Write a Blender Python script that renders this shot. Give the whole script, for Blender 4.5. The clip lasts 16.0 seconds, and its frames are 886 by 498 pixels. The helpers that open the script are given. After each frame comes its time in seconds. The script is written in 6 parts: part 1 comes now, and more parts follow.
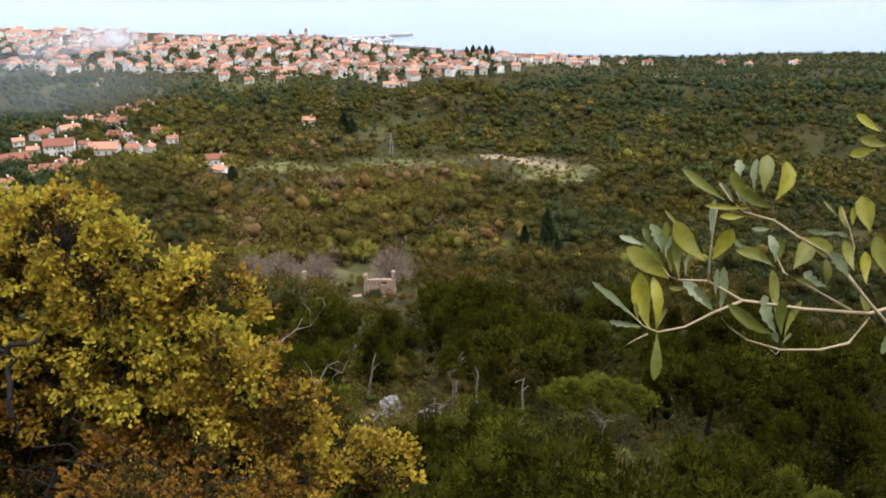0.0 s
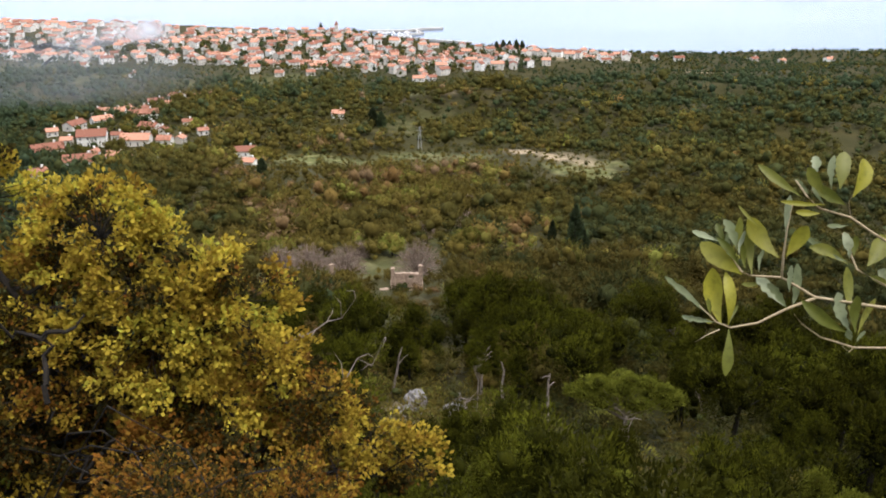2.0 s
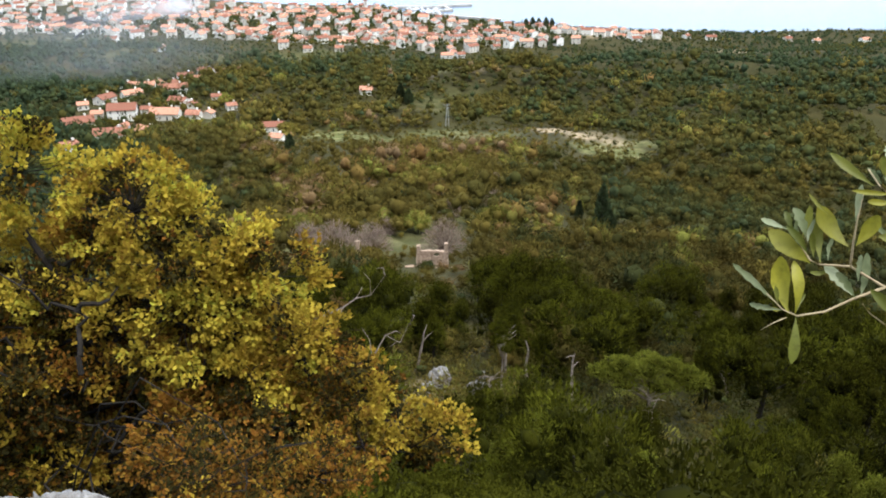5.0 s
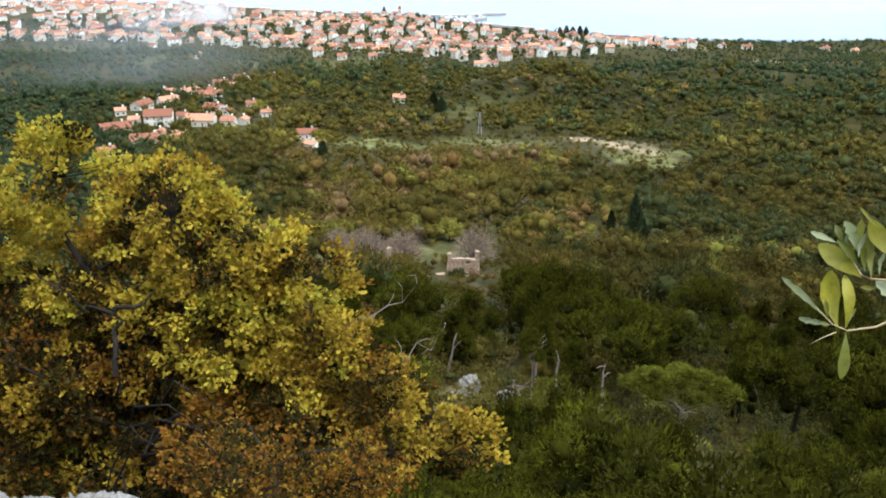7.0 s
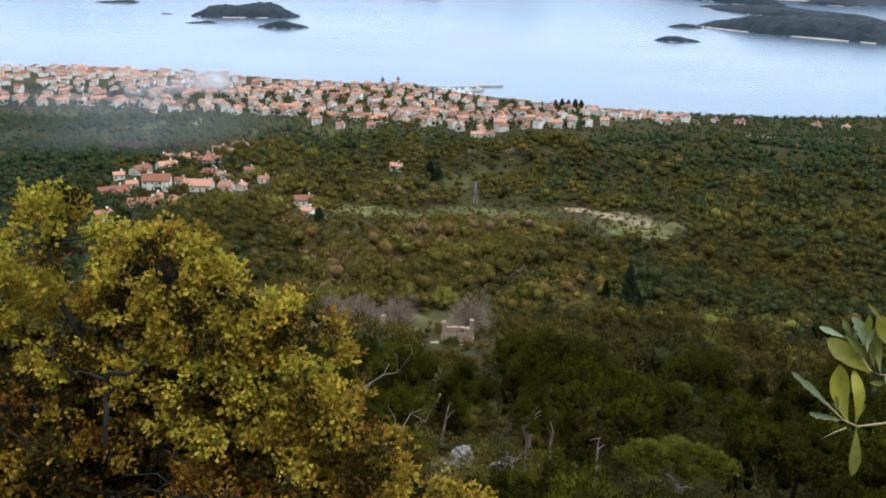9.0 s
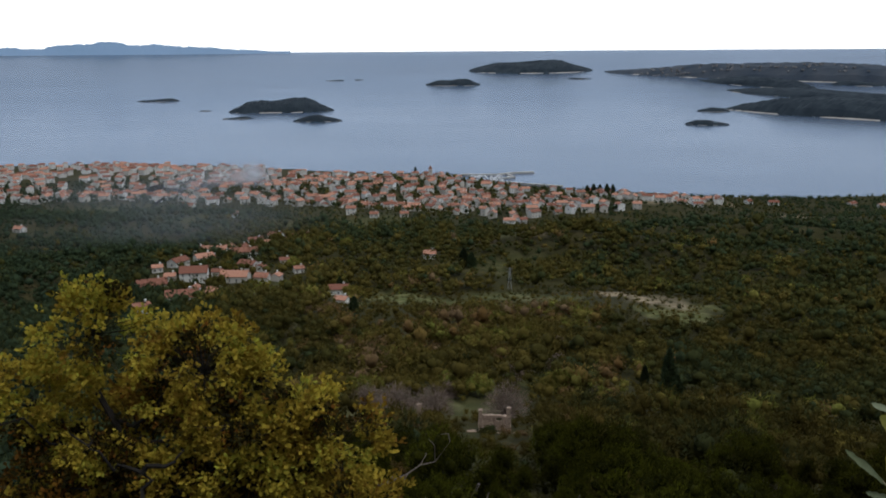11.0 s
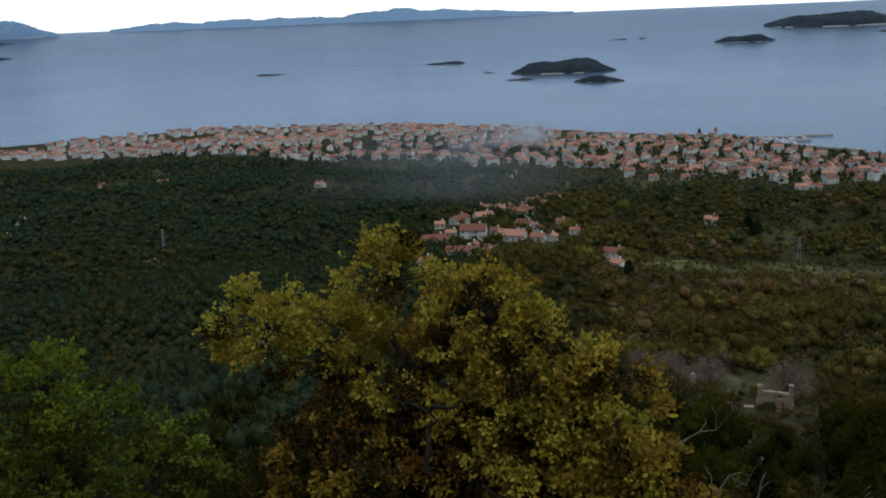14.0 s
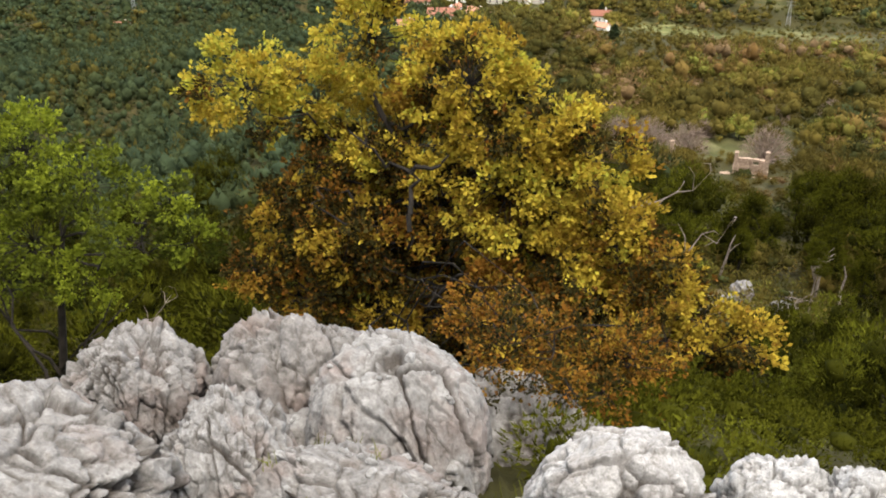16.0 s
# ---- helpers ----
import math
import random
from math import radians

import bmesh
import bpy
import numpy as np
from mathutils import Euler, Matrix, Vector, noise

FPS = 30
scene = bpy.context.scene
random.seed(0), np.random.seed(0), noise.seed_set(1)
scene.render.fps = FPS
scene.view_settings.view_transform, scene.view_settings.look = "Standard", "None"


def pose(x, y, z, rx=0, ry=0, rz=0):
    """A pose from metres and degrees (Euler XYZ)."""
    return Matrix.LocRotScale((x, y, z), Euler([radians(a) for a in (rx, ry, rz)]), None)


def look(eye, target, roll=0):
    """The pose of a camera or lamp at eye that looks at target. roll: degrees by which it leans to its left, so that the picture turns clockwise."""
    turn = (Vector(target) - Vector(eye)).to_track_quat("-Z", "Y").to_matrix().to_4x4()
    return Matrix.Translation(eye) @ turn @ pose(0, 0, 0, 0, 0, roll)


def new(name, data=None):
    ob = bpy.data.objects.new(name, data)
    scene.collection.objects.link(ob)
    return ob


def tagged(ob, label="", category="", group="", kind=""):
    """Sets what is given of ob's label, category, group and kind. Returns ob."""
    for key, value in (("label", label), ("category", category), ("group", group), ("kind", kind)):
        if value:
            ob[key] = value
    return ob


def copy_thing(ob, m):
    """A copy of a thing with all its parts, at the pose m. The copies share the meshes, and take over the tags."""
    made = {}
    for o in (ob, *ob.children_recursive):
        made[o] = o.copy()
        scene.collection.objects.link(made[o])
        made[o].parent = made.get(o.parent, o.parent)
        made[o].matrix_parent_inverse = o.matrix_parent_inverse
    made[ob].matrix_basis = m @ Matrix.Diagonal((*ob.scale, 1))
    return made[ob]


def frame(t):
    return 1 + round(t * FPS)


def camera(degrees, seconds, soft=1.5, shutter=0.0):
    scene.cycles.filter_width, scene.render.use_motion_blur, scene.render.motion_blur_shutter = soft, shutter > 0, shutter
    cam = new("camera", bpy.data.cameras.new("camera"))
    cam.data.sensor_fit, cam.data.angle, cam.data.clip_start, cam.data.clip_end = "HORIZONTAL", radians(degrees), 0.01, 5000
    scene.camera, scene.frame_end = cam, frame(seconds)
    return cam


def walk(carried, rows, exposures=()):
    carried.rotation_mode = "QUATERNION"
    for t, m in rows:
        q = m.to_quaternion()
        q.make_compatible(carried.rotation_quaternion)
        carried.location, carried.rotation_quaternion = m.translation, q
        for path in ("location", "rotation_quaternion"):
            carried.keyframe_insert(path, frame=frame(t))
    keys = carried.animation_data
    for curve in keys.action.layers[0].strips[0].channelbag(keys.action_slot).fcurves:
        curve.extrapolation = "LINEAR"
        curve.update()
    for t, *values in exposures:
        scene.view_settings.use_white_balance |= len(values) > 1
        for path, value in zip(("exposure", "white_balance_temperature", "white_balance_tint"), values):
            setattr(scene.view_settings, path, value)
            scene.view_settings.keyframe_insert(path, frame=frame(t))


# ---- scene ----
from mathutils.bvhtree import BVHTree

cam = camera(51.82, 16.0, soft=1.9)
walk(cam, [
    (0, pose(0.0630, 0.0000, 154.9960, 69.269, -0.091, -9.422)),
    (0.5, pose(0.0600, 0.0000, 154.9940, 68.791, -0.000, -8.826)),
    (1, pose(0.0540, 0.0000, 154.9940, 69.114, 0.174, -8.410)),
    (1.5, pose(0.0470, 0.0000, 154.9950, 68.982, 0.210, -8.112)),
    (2, pose(0.0350, 0.0000, 154.9960, 68.918, -0.216, -7.550)),
    (2.5, pose(0.0250, 0.0000, 154.9960, 68.096, -0.792, -7.064)),
    (3, pose(0.0200, 0.0000, 154.9980, 67.869, -0.891, -6.221)),
    (3.5, pose(0.0180, 0.0000, 154.9990, 67.169, -0.424, -5.897)),
    (5.8, pose(0.0024, 0.0000, 155.0018, 67.665, -0.522, -5.397)),
    (6, pose(0.0010, 0.0000, 155.0020, 67.588, -0.565, -5.014)),
    (6.5, pose(0.0005, 0.0000, 155.0020, 67.976, -0.548, -4.127)),
    (7, pose(0.0000, 0.0000, 155.0020, 68.002, -0.299, -3.674)),
    (7.5, pose(-0.0030, 0.0000, 155.0020, 67.720, -0.418, -4.003)),
    (8, pose(-0.0080, 0.0000, 155.0040, 68.938, -0.396, -3.421)),
    (8.5, pose(-0.0110, 0.0000, 155.0100, 70.624, -0.986, -3.484)),
    (9, pose(-0.0110, 0.0000, 155.0160, 72.281, -1.186, -3.697)),
    (9.5, pose(-0.0131, -0.0021, 155.0160, 74.052, -0.867, -3.035)),
    (10, pose(-0.0152, -0.0042, 155.0160, 75.353, -0.282, -2.521)),
    (10.2, pose(-0.0160, -0.0050, 155.0160, 76.152, -0.106, -2.362)),
    (12.5, pose(-0.0300, -0.0200, 155.0100, 78.336, 1.525, 0.001)),
    (13, pose(-0.0450, -0.0250, 155.0050, 77.477, 1.701, 2.426)),
    (13.5, pose(-0.0600, -0.0300, 155.0000, 77.716, 1.866, 7.839)),
    (14, pose(-0.0700, -0.0300, 154.9900, 75.707, 2.286, 15.309)),
    (14.5, pose(-0.0800, -0.0300, 154.9800, 72.147, 1.670, 15.219)),
    (15, pose(-0.0800, -0.0300, 154.9700, 68.440, 1.380, 14.788)),
    (15.5, pose(-0.0800, -0.0300, 154.9600, 64.941, 1.592, 14.490)),
    (16, pose(-0.0800, -0.0300, 154.9500, 61.061, 1.621, 14.306)),
], exposures=[(0, 0.45, 6350, 13), (2.5, 0.48, 6350, 14), (3.5, 0.57, 6200, 11), (6, 0.72, 6100, 7), (8, 0.68, 6000, 4), (9, 0.08, 5950, 7), (10.2, -0.7, 5950, 10), (12.3, -1.6, 5750, 7), (13.5, -1.6, 5700, 7), (14, -1.4, 5550, 5), (14.5, -1.05, 5650, 6), (15, -0.1, 5850, 10), (15.6, 0.65, 6350, 10), (16, 0.88, 6800, 11)])

# ---- light: pale overcast sky with a soft sun behind the hill ----
SUN_EL, SUN_AZ = radians(66), radians(140)   # azimuth clockwise from +y
world = bpy.data.worlds.new("sky")
scene.world = world
world.use_nodes = True
wt = world.node_tree
wt.nodes.clear()
w_out = wt.nodes.new("ShaderNodeOutputWorld")
w_bg = wt.nodes.new("ShaderNodeBackground")
w_sky = wt.nodes.new("ShaderNodeTexSky")
w_sky.sky_type = 'NISHITA'
w_sky.sun_disc = False
w_sky.sun_elevation = SUN_EL
w_sky.sun_rotation = SUN_AZ
w_sky.dust_density = 2.0
w_co = wt.nodes.new("ShaderNodeTexCoord")
w_map = wt.nodes.new("ShaderNodeMapping")
w_map.inputs["Scale"].default_value = (1.2, 1.2, 5.0)
w_no = wt.nodes.new("ShaderNodeTexNoise")
w_no.inputs["Scale"].default_value = 2.2
w_no.inputs["Detail"].default_value = 6
w_rmp = wt.nodes.new("ShaderNodeMapRange")
w_rmp.inputs["From Min"].default_value = 0.36
w_rmp.inputs["From Max"].default_value = 0.62
w_rmp.inputs["To Min"].default_value = 0.7
w_rmp.inputs["To Max"].default_value = 0.92
w_mix = wt.nodes.new("ShaderNodeMix")
w_mix.data_type = 'RGBA'
w_sep = wt.nodes.new("ShaderNodeSeparateXYZ")
w_cl = wt.nodes.new("ShaderNodeValToRGB")     # cloud veil: bright near the horizon, grey above it, lighter again overhead
w_el = w_cl.color_ramp.elements
for _ in range(4):
    w_el.new(0.5)
for e, (p, c) in zip(w_el, [(0.0, (1.25, 1.2, 1.07)), (0.035, (0.98, 0.98, 0.95)), (0.11, (0.52, 0.62, 0.77)), (0.26, (0.27, 0.305, 0.35)), (0.6, (0.33, 0.34, 0.35)), (1.0, (0.46, 0.465, 0.47))]):
    e.position, e.color = p, (*c, 1)
w_gain = wt.nodes.new("ShaderNodeVectorMath")
w_gain.operation = 'SCALE'
w_gain.inputs["Scale"].default_value = 30.0
wt.links.new(w_co.outputs["Generated"], w_sep.inputs[0])
wt.links.new(w_sep.outputs["Z"], w_cl.inputs[0])
wt.links.new(w_cl.outputs[0], w_gain.inputs[0])
wt.links.new(w_gain.outputs[0], w_mix.inputs[7])
wt.links.new(w_co.outputs["Generated"], w_map.inputs["Vector"])
wt.links.new(w_map.outputs[0], w_no.inputs["Vector"])
wt.links.new(w_no.outputs[0], w_rmp.inputs["Value"])
wt.links.new(w_rmp.outputs[0], w_mix.inputs[0])
wt.links.new(w_sky.outputs[0], w_mix.inputs[6])
wt.links.new(w_mix.outputs[2], w_bg.inputs["Color"])
w_bg.inputs["Strength"].default_value = 0.13
wt.links.new(w_bg.outputs[0], w_out.inputs["Surface"])
sun = new("sun", bpy.data.lights.new("sun", 'SUN'))
sun.data.energy = 2.5
sun.data.angle = radians(20)
sun.data.color = (1.0, 0.93, 0.82)
sun.matrix_world = look((0, 0, 0), (-math.sin(SUN_AZ) * math.cos(SUN_EL), -math.cos(SUN_AZ) * math.cos(SUN_EL), -math.sin(SUN_EL)))

EYE = 155.0          # the sea lies at z = 0


# ---- materials ----
class Mat:
    """A small builder of node materials on world coordinates."""

    def __init__(self, name, rough=0.85, spec=0.3):
        self.m = bpy.data.materials.new(name)
        self.m.use_nodes = True
        self.t = self.m.node_tree
        self.t.nodes.clear()
        self.out = self.t.nodes.new("ShaderNodeOutputMaterial")
        self.b = self.t.nodes.new("ShaderNodeBsdfPrincipled")
        self.b.inputs["Roughness"].default_value = rough
        self.b.inputs["Specular IOR Level"].default_value = spec
        self.t.links.new(self.b.outputs[0], self.out.inputs[0])
        self.geo = self.t.nodes.new("ShaderNodeNewGeometry")

    def node(self, kind, **inputs):
        n = self.t.nodes.new(kind)
        for k, v in inputs.items():
            n.inputs[k.replace("_", " ")].default_value = v
        return n

    def link(self, a, b):
        self.t.links.new(a, b)

    def noise(self, scale, detail=4.0, rough=0.55, vec=None):
        n = self.node("ShaderNodeTexNoise", Scale=scale, Detail=detail, Roughness=rough)
        self.link(vec or self.geo.outputs["Position"], n.inputs["Vector"])
        return n.outputs[0]

    def ramp(self, fac, *stops):
        n = self.t.nodes.new("ShaderNodeValToRGB")
        e = n.color_ramp.elements
        while len(e) < len(stops):
            e.new(0.5)
        for s, (p, c) in zip(e, stops):
            s.position, s.color = p, (*c, 1) if len(c) == 3 else c
        self.link(fac, n.inputs[0])
        return n.outputs[0]

    def span(self, fac, a, b, c=0.0, d=1.0):
        n = self.node("ShaderNodeMapRange")
        for i, v in enumerate((a, b, c, d)):
            n.inputs[i + 1].default_value = v
        self.link(fac, n.inputs[0])
        return n.outputs[0]

    def mix(self, fac, a, b, how='MIX'):
        n = self.t.nodes.new("ShaderNodeMix")
        n.data_type, n.blend_type = 'RGBA', how
        for s, v in ((n.inputs[0], fac), (n.inputs[6], a), (n.inputs[7], b)):
            if isinstance(v, (int, float)):
                s.default_value = v
            elif isinstance(v, tuple):
                s.default_value = (*v, 1)
            else:
                self.link(v, s)
        return n.outputs[2]

    def math(self, op, a, b=0.0):
        n = self.t.nodes.new("ShaderNodeMath")
        n.operation = op
        for s, v in zip(n.inputs, (a, b)):
            if isinstance(v, (int, float)):
                s.default_value = v
            else:
                self.link(v, s)
        return n.outputs[0]

    def attr(self, name):
        n = self.t.nodes.new("ShaderNodeAttribute")
        n.attribute_name = name
        return n

    def colour(self, c):
        if isinstance(c, tuple):
            self.b.inputs["Base Color"].default_value = (*c, 1)
        else:
            self.link(c, self.b.inputs["Base Color"])

    def bump(self, h, strength=0.5, dist=0.05):
        n = self.node("ShaderNodeBump", Strength=strength, Distance=dist)
        self.link(h, n.inputs["Height"])
        self.link(n.outputs[0], self.b.inputs["Normal"])


def foliage(name, stops, translucent=0.25, fine=3.0, vary=0.22, spread=True):
    """Leaves tinted tree by tree through the point attribute 'tint', with a random shift leaf by leaf."""
    k = Mat(name, 0.85, 0.02)
    tint = k.attr("tint").outputs["Fac"]
    isl = k.geo.outputs["Random Per Island"]
    f = k.math('ADD', tint, k.math('MULTIPLY', k.math('SUBTRACT', isl, 0.5), vary))
    c = k.ramp(f, *stops)
    if spread:
        one = k.node("ShaderNodeObjectInfo").outputs["Random"]
        c = k.mix(1.0, c, k.ramp(one, (0.0, (0.66, 0.64, 0.6)), (1.0, (1.36, 1.4, 1.3))), 'MULTIPLY')
    c = k.mix(1.0, c, k.ramp(k.noise(fine, 3), (0.3, (0.6, 0.6, 0.6)), (0.7, (1.25, 1.25, 1.2))), 'MULTIPLY')
    k.colour(c)
    tr = k.node("ShaderNodeBsdfTranslucent")
    k.link(c, tr.inputs["Color"])
    ms = k.node("ShaderNodeMixShader", Fac=translucent)
    k.link(k.b.outputs[0], ms.inputs[1])
    k.link(tr.outputs[0], ms.inputs[2])
    k.link(ms.outputs[0], k.out.inputs[0])
    return k.m


# the two lowest stops are cool and pale, distance haze put into leaf colour
M_WOODS = foliage("woodland_leaves", [(0.0, (0.035, 0.052, 0.031)), (0.1, (0.045, 0.057, 0.025)), (0.15, (0.052, 0.053, 0.017)), (0.22, (0.065, 0.057, 0.016)), (0.42, (0.110, 0.084, 0.022)),
                                      (0.62, (0.15, 0.124, 0.030)), (0.76, (0.16, 0.175, 0.038)), (0.86, (0.16, 0.094, 0.034)), (1.0, (0.21, 0.15, 0.10))], 0.12, 0.6, 0.08)
M_PINE = foliage("pine_needles", [(0.0, (0.007, 0.008, 0.002)), (0.4, (0.036, 0.036, 0.004)), (0.75, (0.082, 0.086, 0.009)), (1.0, (0.155, 0.168, 0.026))], 0.12, 2.0)
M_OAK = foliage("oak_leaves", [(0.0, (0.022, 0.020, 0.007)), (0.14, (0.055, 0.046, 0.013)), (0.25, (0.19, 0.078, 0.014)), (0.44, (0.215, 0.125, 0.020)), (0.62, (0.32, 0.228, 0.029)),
                               (0.8, (0.44, 0.34, 0.044)), (1.0, (0.35, 0.35, 0.048))], 0.3, 6.0, spread=False)
M_OAKG = foliage("green_oak_leaves", [(0.0, (0.030, 0.036, 0.008)), (0.5, (0.115, 0.14, 0.016)), (1.0, (0.28, 0.33, 0.03))], 0.3, 6.0, spread=False)


def bark_material(name, a, b):
    k = Mat(name, 0.9, 0.2)
    n = k.noise(9, 6)
    k.colour(k.ramp(n, (0.3, a), (0.7, b)))
    k.bump(k.noise(45, 5), 0.6, 0.01)
    return k.m


M_BARK = bark_material("dark_bark", (0.008, 0.007, 0.005), (0.026, 0.021, 0.017))
M_GREYWOOD = bark_material("weathered_wood", (0.10, 0.08, 0.065), (0.30, 0.25, 0.22))
M_TWIG = bark_material("olive_twig", (0.26, 0.20, 0.12), (0.46, 0.38, 0.25))
M_BARE = bark_material("bare_twigs", (0.13, 0.095, 0.075), (0.26, 0.195, 0.16))


def ground_material():
    k = Mat("hillside_ground", 0.95, 0.1)
    fine, mid, big = k.noise(1.2, 6), k.noise(0.06, 5), k.noise(0.012, 4)
    base = k.ramp(mid, (0.3, (0.020, 0.020, 0.008)), (0.5, (0.036, 0.034, 0.013)), (0.7, (0.064, 0.052, 0.022)))
    base = k.mix(k.span(big, 0.4, 0.62, 0, 0.7), base, k.ramp(fine, (0.3, (0.022, 0.022, 0.005)), (0.7, (0.058, 0.052, 0.013))))
    field = k.attr("field").outputs["Fac"]
    bare = k.attr("bare").outputs["Fac"]
    base = k.mix(field, base, k.ramp(k.noise(0.16, 6), (0.32, (0.045, 0.054, 0.016)), (0.5, (0.115, 0.122, 0.042)), (0.68, (0.24, 0.225, 0.11))))
    base = k.mix(bare, base, k.ramp(k.noise(0.35, 5), (0.3, (0.14, 0.105, 0.06)), (0.65, (0.40, 0.32, 0.21))))
    k.colour(base)
    k.bump(fine, 0.8, 0.25)
    return k.m


M_GROUND = ground_material()


def sea_material():
    k = Mat("sea_water", 0.22, 0.5)
    k.colour(k.ramp(k.noise(0.0016, 3), (0.35, (0.045, 0.080, 0.14)), (0.65, (0.065, 0.095, 0.15))))
    st = k.node("ShaderNodeMapping", Scale=(0.6, 1.0, 1.0))
    k.link(k.geo.outputs["Position"], st.inputs["Vector"])
    k.link(k.span(k.noise(0.004, 4, 0.6, st.outputs[0]), 0.3, 0.7, 0.245, 0.27), k.b.inputs["Roughness"])
    return k.m


M_SEA = sea_material()


def rock_material(name, lo, mid, hi, stain):
    k = Mat(name, 0.9, 0.2)
    ob = k.node("ShaderNodeTexCoord").outputs["Object"]
    warp = k.node("ShaderNodeMix")
    warp.data_type = 'RGBA'
    warp.blend_type = 'ADD'
    warp.inputs[0].default_value = 0.12
    nz = k.node("ShaderNodeTexNoise", Scale=4.0, Detail=4)
    k.link(ob, nz.inputs["Vector"])
    k.link(ob, warp.inputs[6])
    k.link(nz.outputs["Color"], warp.inputs[7])

    def cracks(scale):
        v = k.node("ShaderNodeTexVoronoi", Scale=scale)
        v.feature = 'DISTANCE_TO_EDGE'
        k.link(warp.outputs[2], v.inputs["Vector"])
        return v.outputs["Distance"]
    def chips(scale):
        v = k.node("ShaderNodeTexVoronoi", Scale=scale)
        k.link(warp.outputs[2], v.inputs["Vector"])
        return v.outputs["Distance"], v.outputs["Color"]
    c2 = cracks(13.0)
    p2, q2 = chips(24.0)
    st = k.node("ShaderNodeMapping", Scale=(6.0, 6.0, 1.4))
    k.link(warp.outputs[2], st.inputs["Vector"])
    flute = k.noise(1.6, 5, 0.65, st.outputs[0])
    n1, n2, n3 = k.noise(1.6, 5, 0.6, ob), k.noise(42, 6, 0.7, ob), k.noise(5, 6, 0.65, ob)
    base = k.ramp(n3, (0.30, lo), (0.5, mid), (0.70, hi))
    base = k.mix(0.5, base, k.ramp(n2, (0.34, (0.55, 0.55, 0.55)), (0.66, (1.3, 1.3, 1.3))), 'MULTIPLY')
    base = k.mix(0.35, base, k.ramp(q2, (0.2, (0.7, 0.7, 0.7)), (0.9, (1.25, 1.25, 1.25))), 'MULTIPLY')
    base = k.mix(k.span(n1, 0.48, 0.66, 0, 0.65), base, stain)
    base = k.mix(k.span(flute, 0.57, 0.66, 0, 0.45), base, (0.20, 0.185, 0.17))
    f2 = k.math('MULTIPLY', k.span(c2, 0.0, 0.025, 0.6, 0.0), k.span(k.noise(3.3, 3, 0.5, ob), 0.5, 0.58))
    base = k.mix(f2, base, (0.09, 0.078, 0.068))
    one = k.node("ShaderNodeObjectInfo").outputs["Random"]
    base = k.mix(1.0, base, k.ramp(one, (0.0, (0.88, 0.86, 0.85)), (1.0, (1.08, 1.08, 1.08))), 'MULTIPLY')
    # darker tone in the carved cracks, chips and pits
    base = k.mix(k.math('MULTIPLY', k.attr("crevice").outputs["Fac"], 0.95), base, (0.05, 0.04, 0.032))
    k.colour(base)
    h = k.math('ADD', k.math('MULTIPLY', p2, -0.12), k.math('ADD', k.math('MULTIPLY', flute, -0.4), k.math('ADD', k.math('MULTIPLY', n2, 0.3), k.math('MULTIPLY', n3, 0.3))))
    k.bump(h, 0.8, 0.03)
    return k.m


M_ROCK = rock_material("weathered_limestone", (0.165, 0.162, 0.158), (0.235, 0.23, 0.227), (0.32, 0.317, 0.312), (0.215, 0.165, 0.148))
M_ROCKW = rock_material("white_limestone", (0.32, 0.32, 0.32), (0.44, 0.44, 0.44), (0.56, 0.56, 0.56), (0.36, 0.34, 0.325))


def plain(name, a, b, scale=3.0, rough=0.85, rnd=0.0):
    """Mottled material between two colours; rnd shifts it from object to object or piece to piece."""
    k = Mat(name, rough, 0.25)
    n = k.noise(scale, 5)
    if rnd:
        r = k.math('ADD', k.node("ShaderNodeObjectInfo").outputs["Random"], k.geo.outputs["Random Per Island"])
        n = k.math('ADD', n, k.math('MULTIPLY', k.math('SUBTRACT', k.math('FRACT', r), 0.5), rnd))
    k.colour(k.ramp(n, (0.3, a), (0.7, b)))
    return k.m


M_ROOF = plain("terracotta_tiles", (0.21, 0.088, 0.058), (0.44, 0.222, 0.148), 0.8, 0.85, 0.9)
M_WALL = plain("pale_render", (0.64, 0.60, 0.54), (0.87, 0.86, 0.83), 0.5, 0.9, 0.7)
M_GLASS = plain("dark_window", (0.06, 0.065, 0.07), (0.13, 0.135, 0.14), 1.0, 0.3)
M_STONE = plain("ruin_stone", (0.20, 0.14, 0.105), (0.44, 0.33, 0.25), 2.5, 0.95)
# house wall greyed down, the haze over the far shore put into its colour
M_FARWALL = plain("hazed_wall", (0.13, 0.125, 0.12), (0.30, 0.28, 0.27), 0.02, 0.9)
M_CONC = plain("harbour_stone", (0.36, 0.34, 0.31), (0.55, 0.53, 0.50), 0.3, 0.9)
M_STEEL = plain("galvanised_steel", (0.25, 0.26, 0.27), (0.42, 0.43, 0.44), 2.0, 0.6)
M_WHITE = plain("white_boat_paint", (0.7, 0.7, 0.7), (0.85, 0.85, 0.85), 1.0, 0.5)
# distance haze is mixed into the blue of the next three colours
M_FAR = plain("hazed_mountain", (0.19, 0.28, 0.40), (0.22, 0.31, 0.44), 0.004, 1.0)
M_ISLE = plain("hazed_island_scrub", (0.015, 0.023, 0.032), (0.036, 0.048, 0.058), 0.03, 0.95)
M_FARISLE = plain("hazed_shore_scrub", (0.038, 0.052, 0.072), (0.078, 0.086, 0.098), 0.012, 0.95)
M_SHORE = plain("shore_rock", (0.30, 0.27, 0.23), (0.5, 0.46, 0.40), 0.05, 0.9)


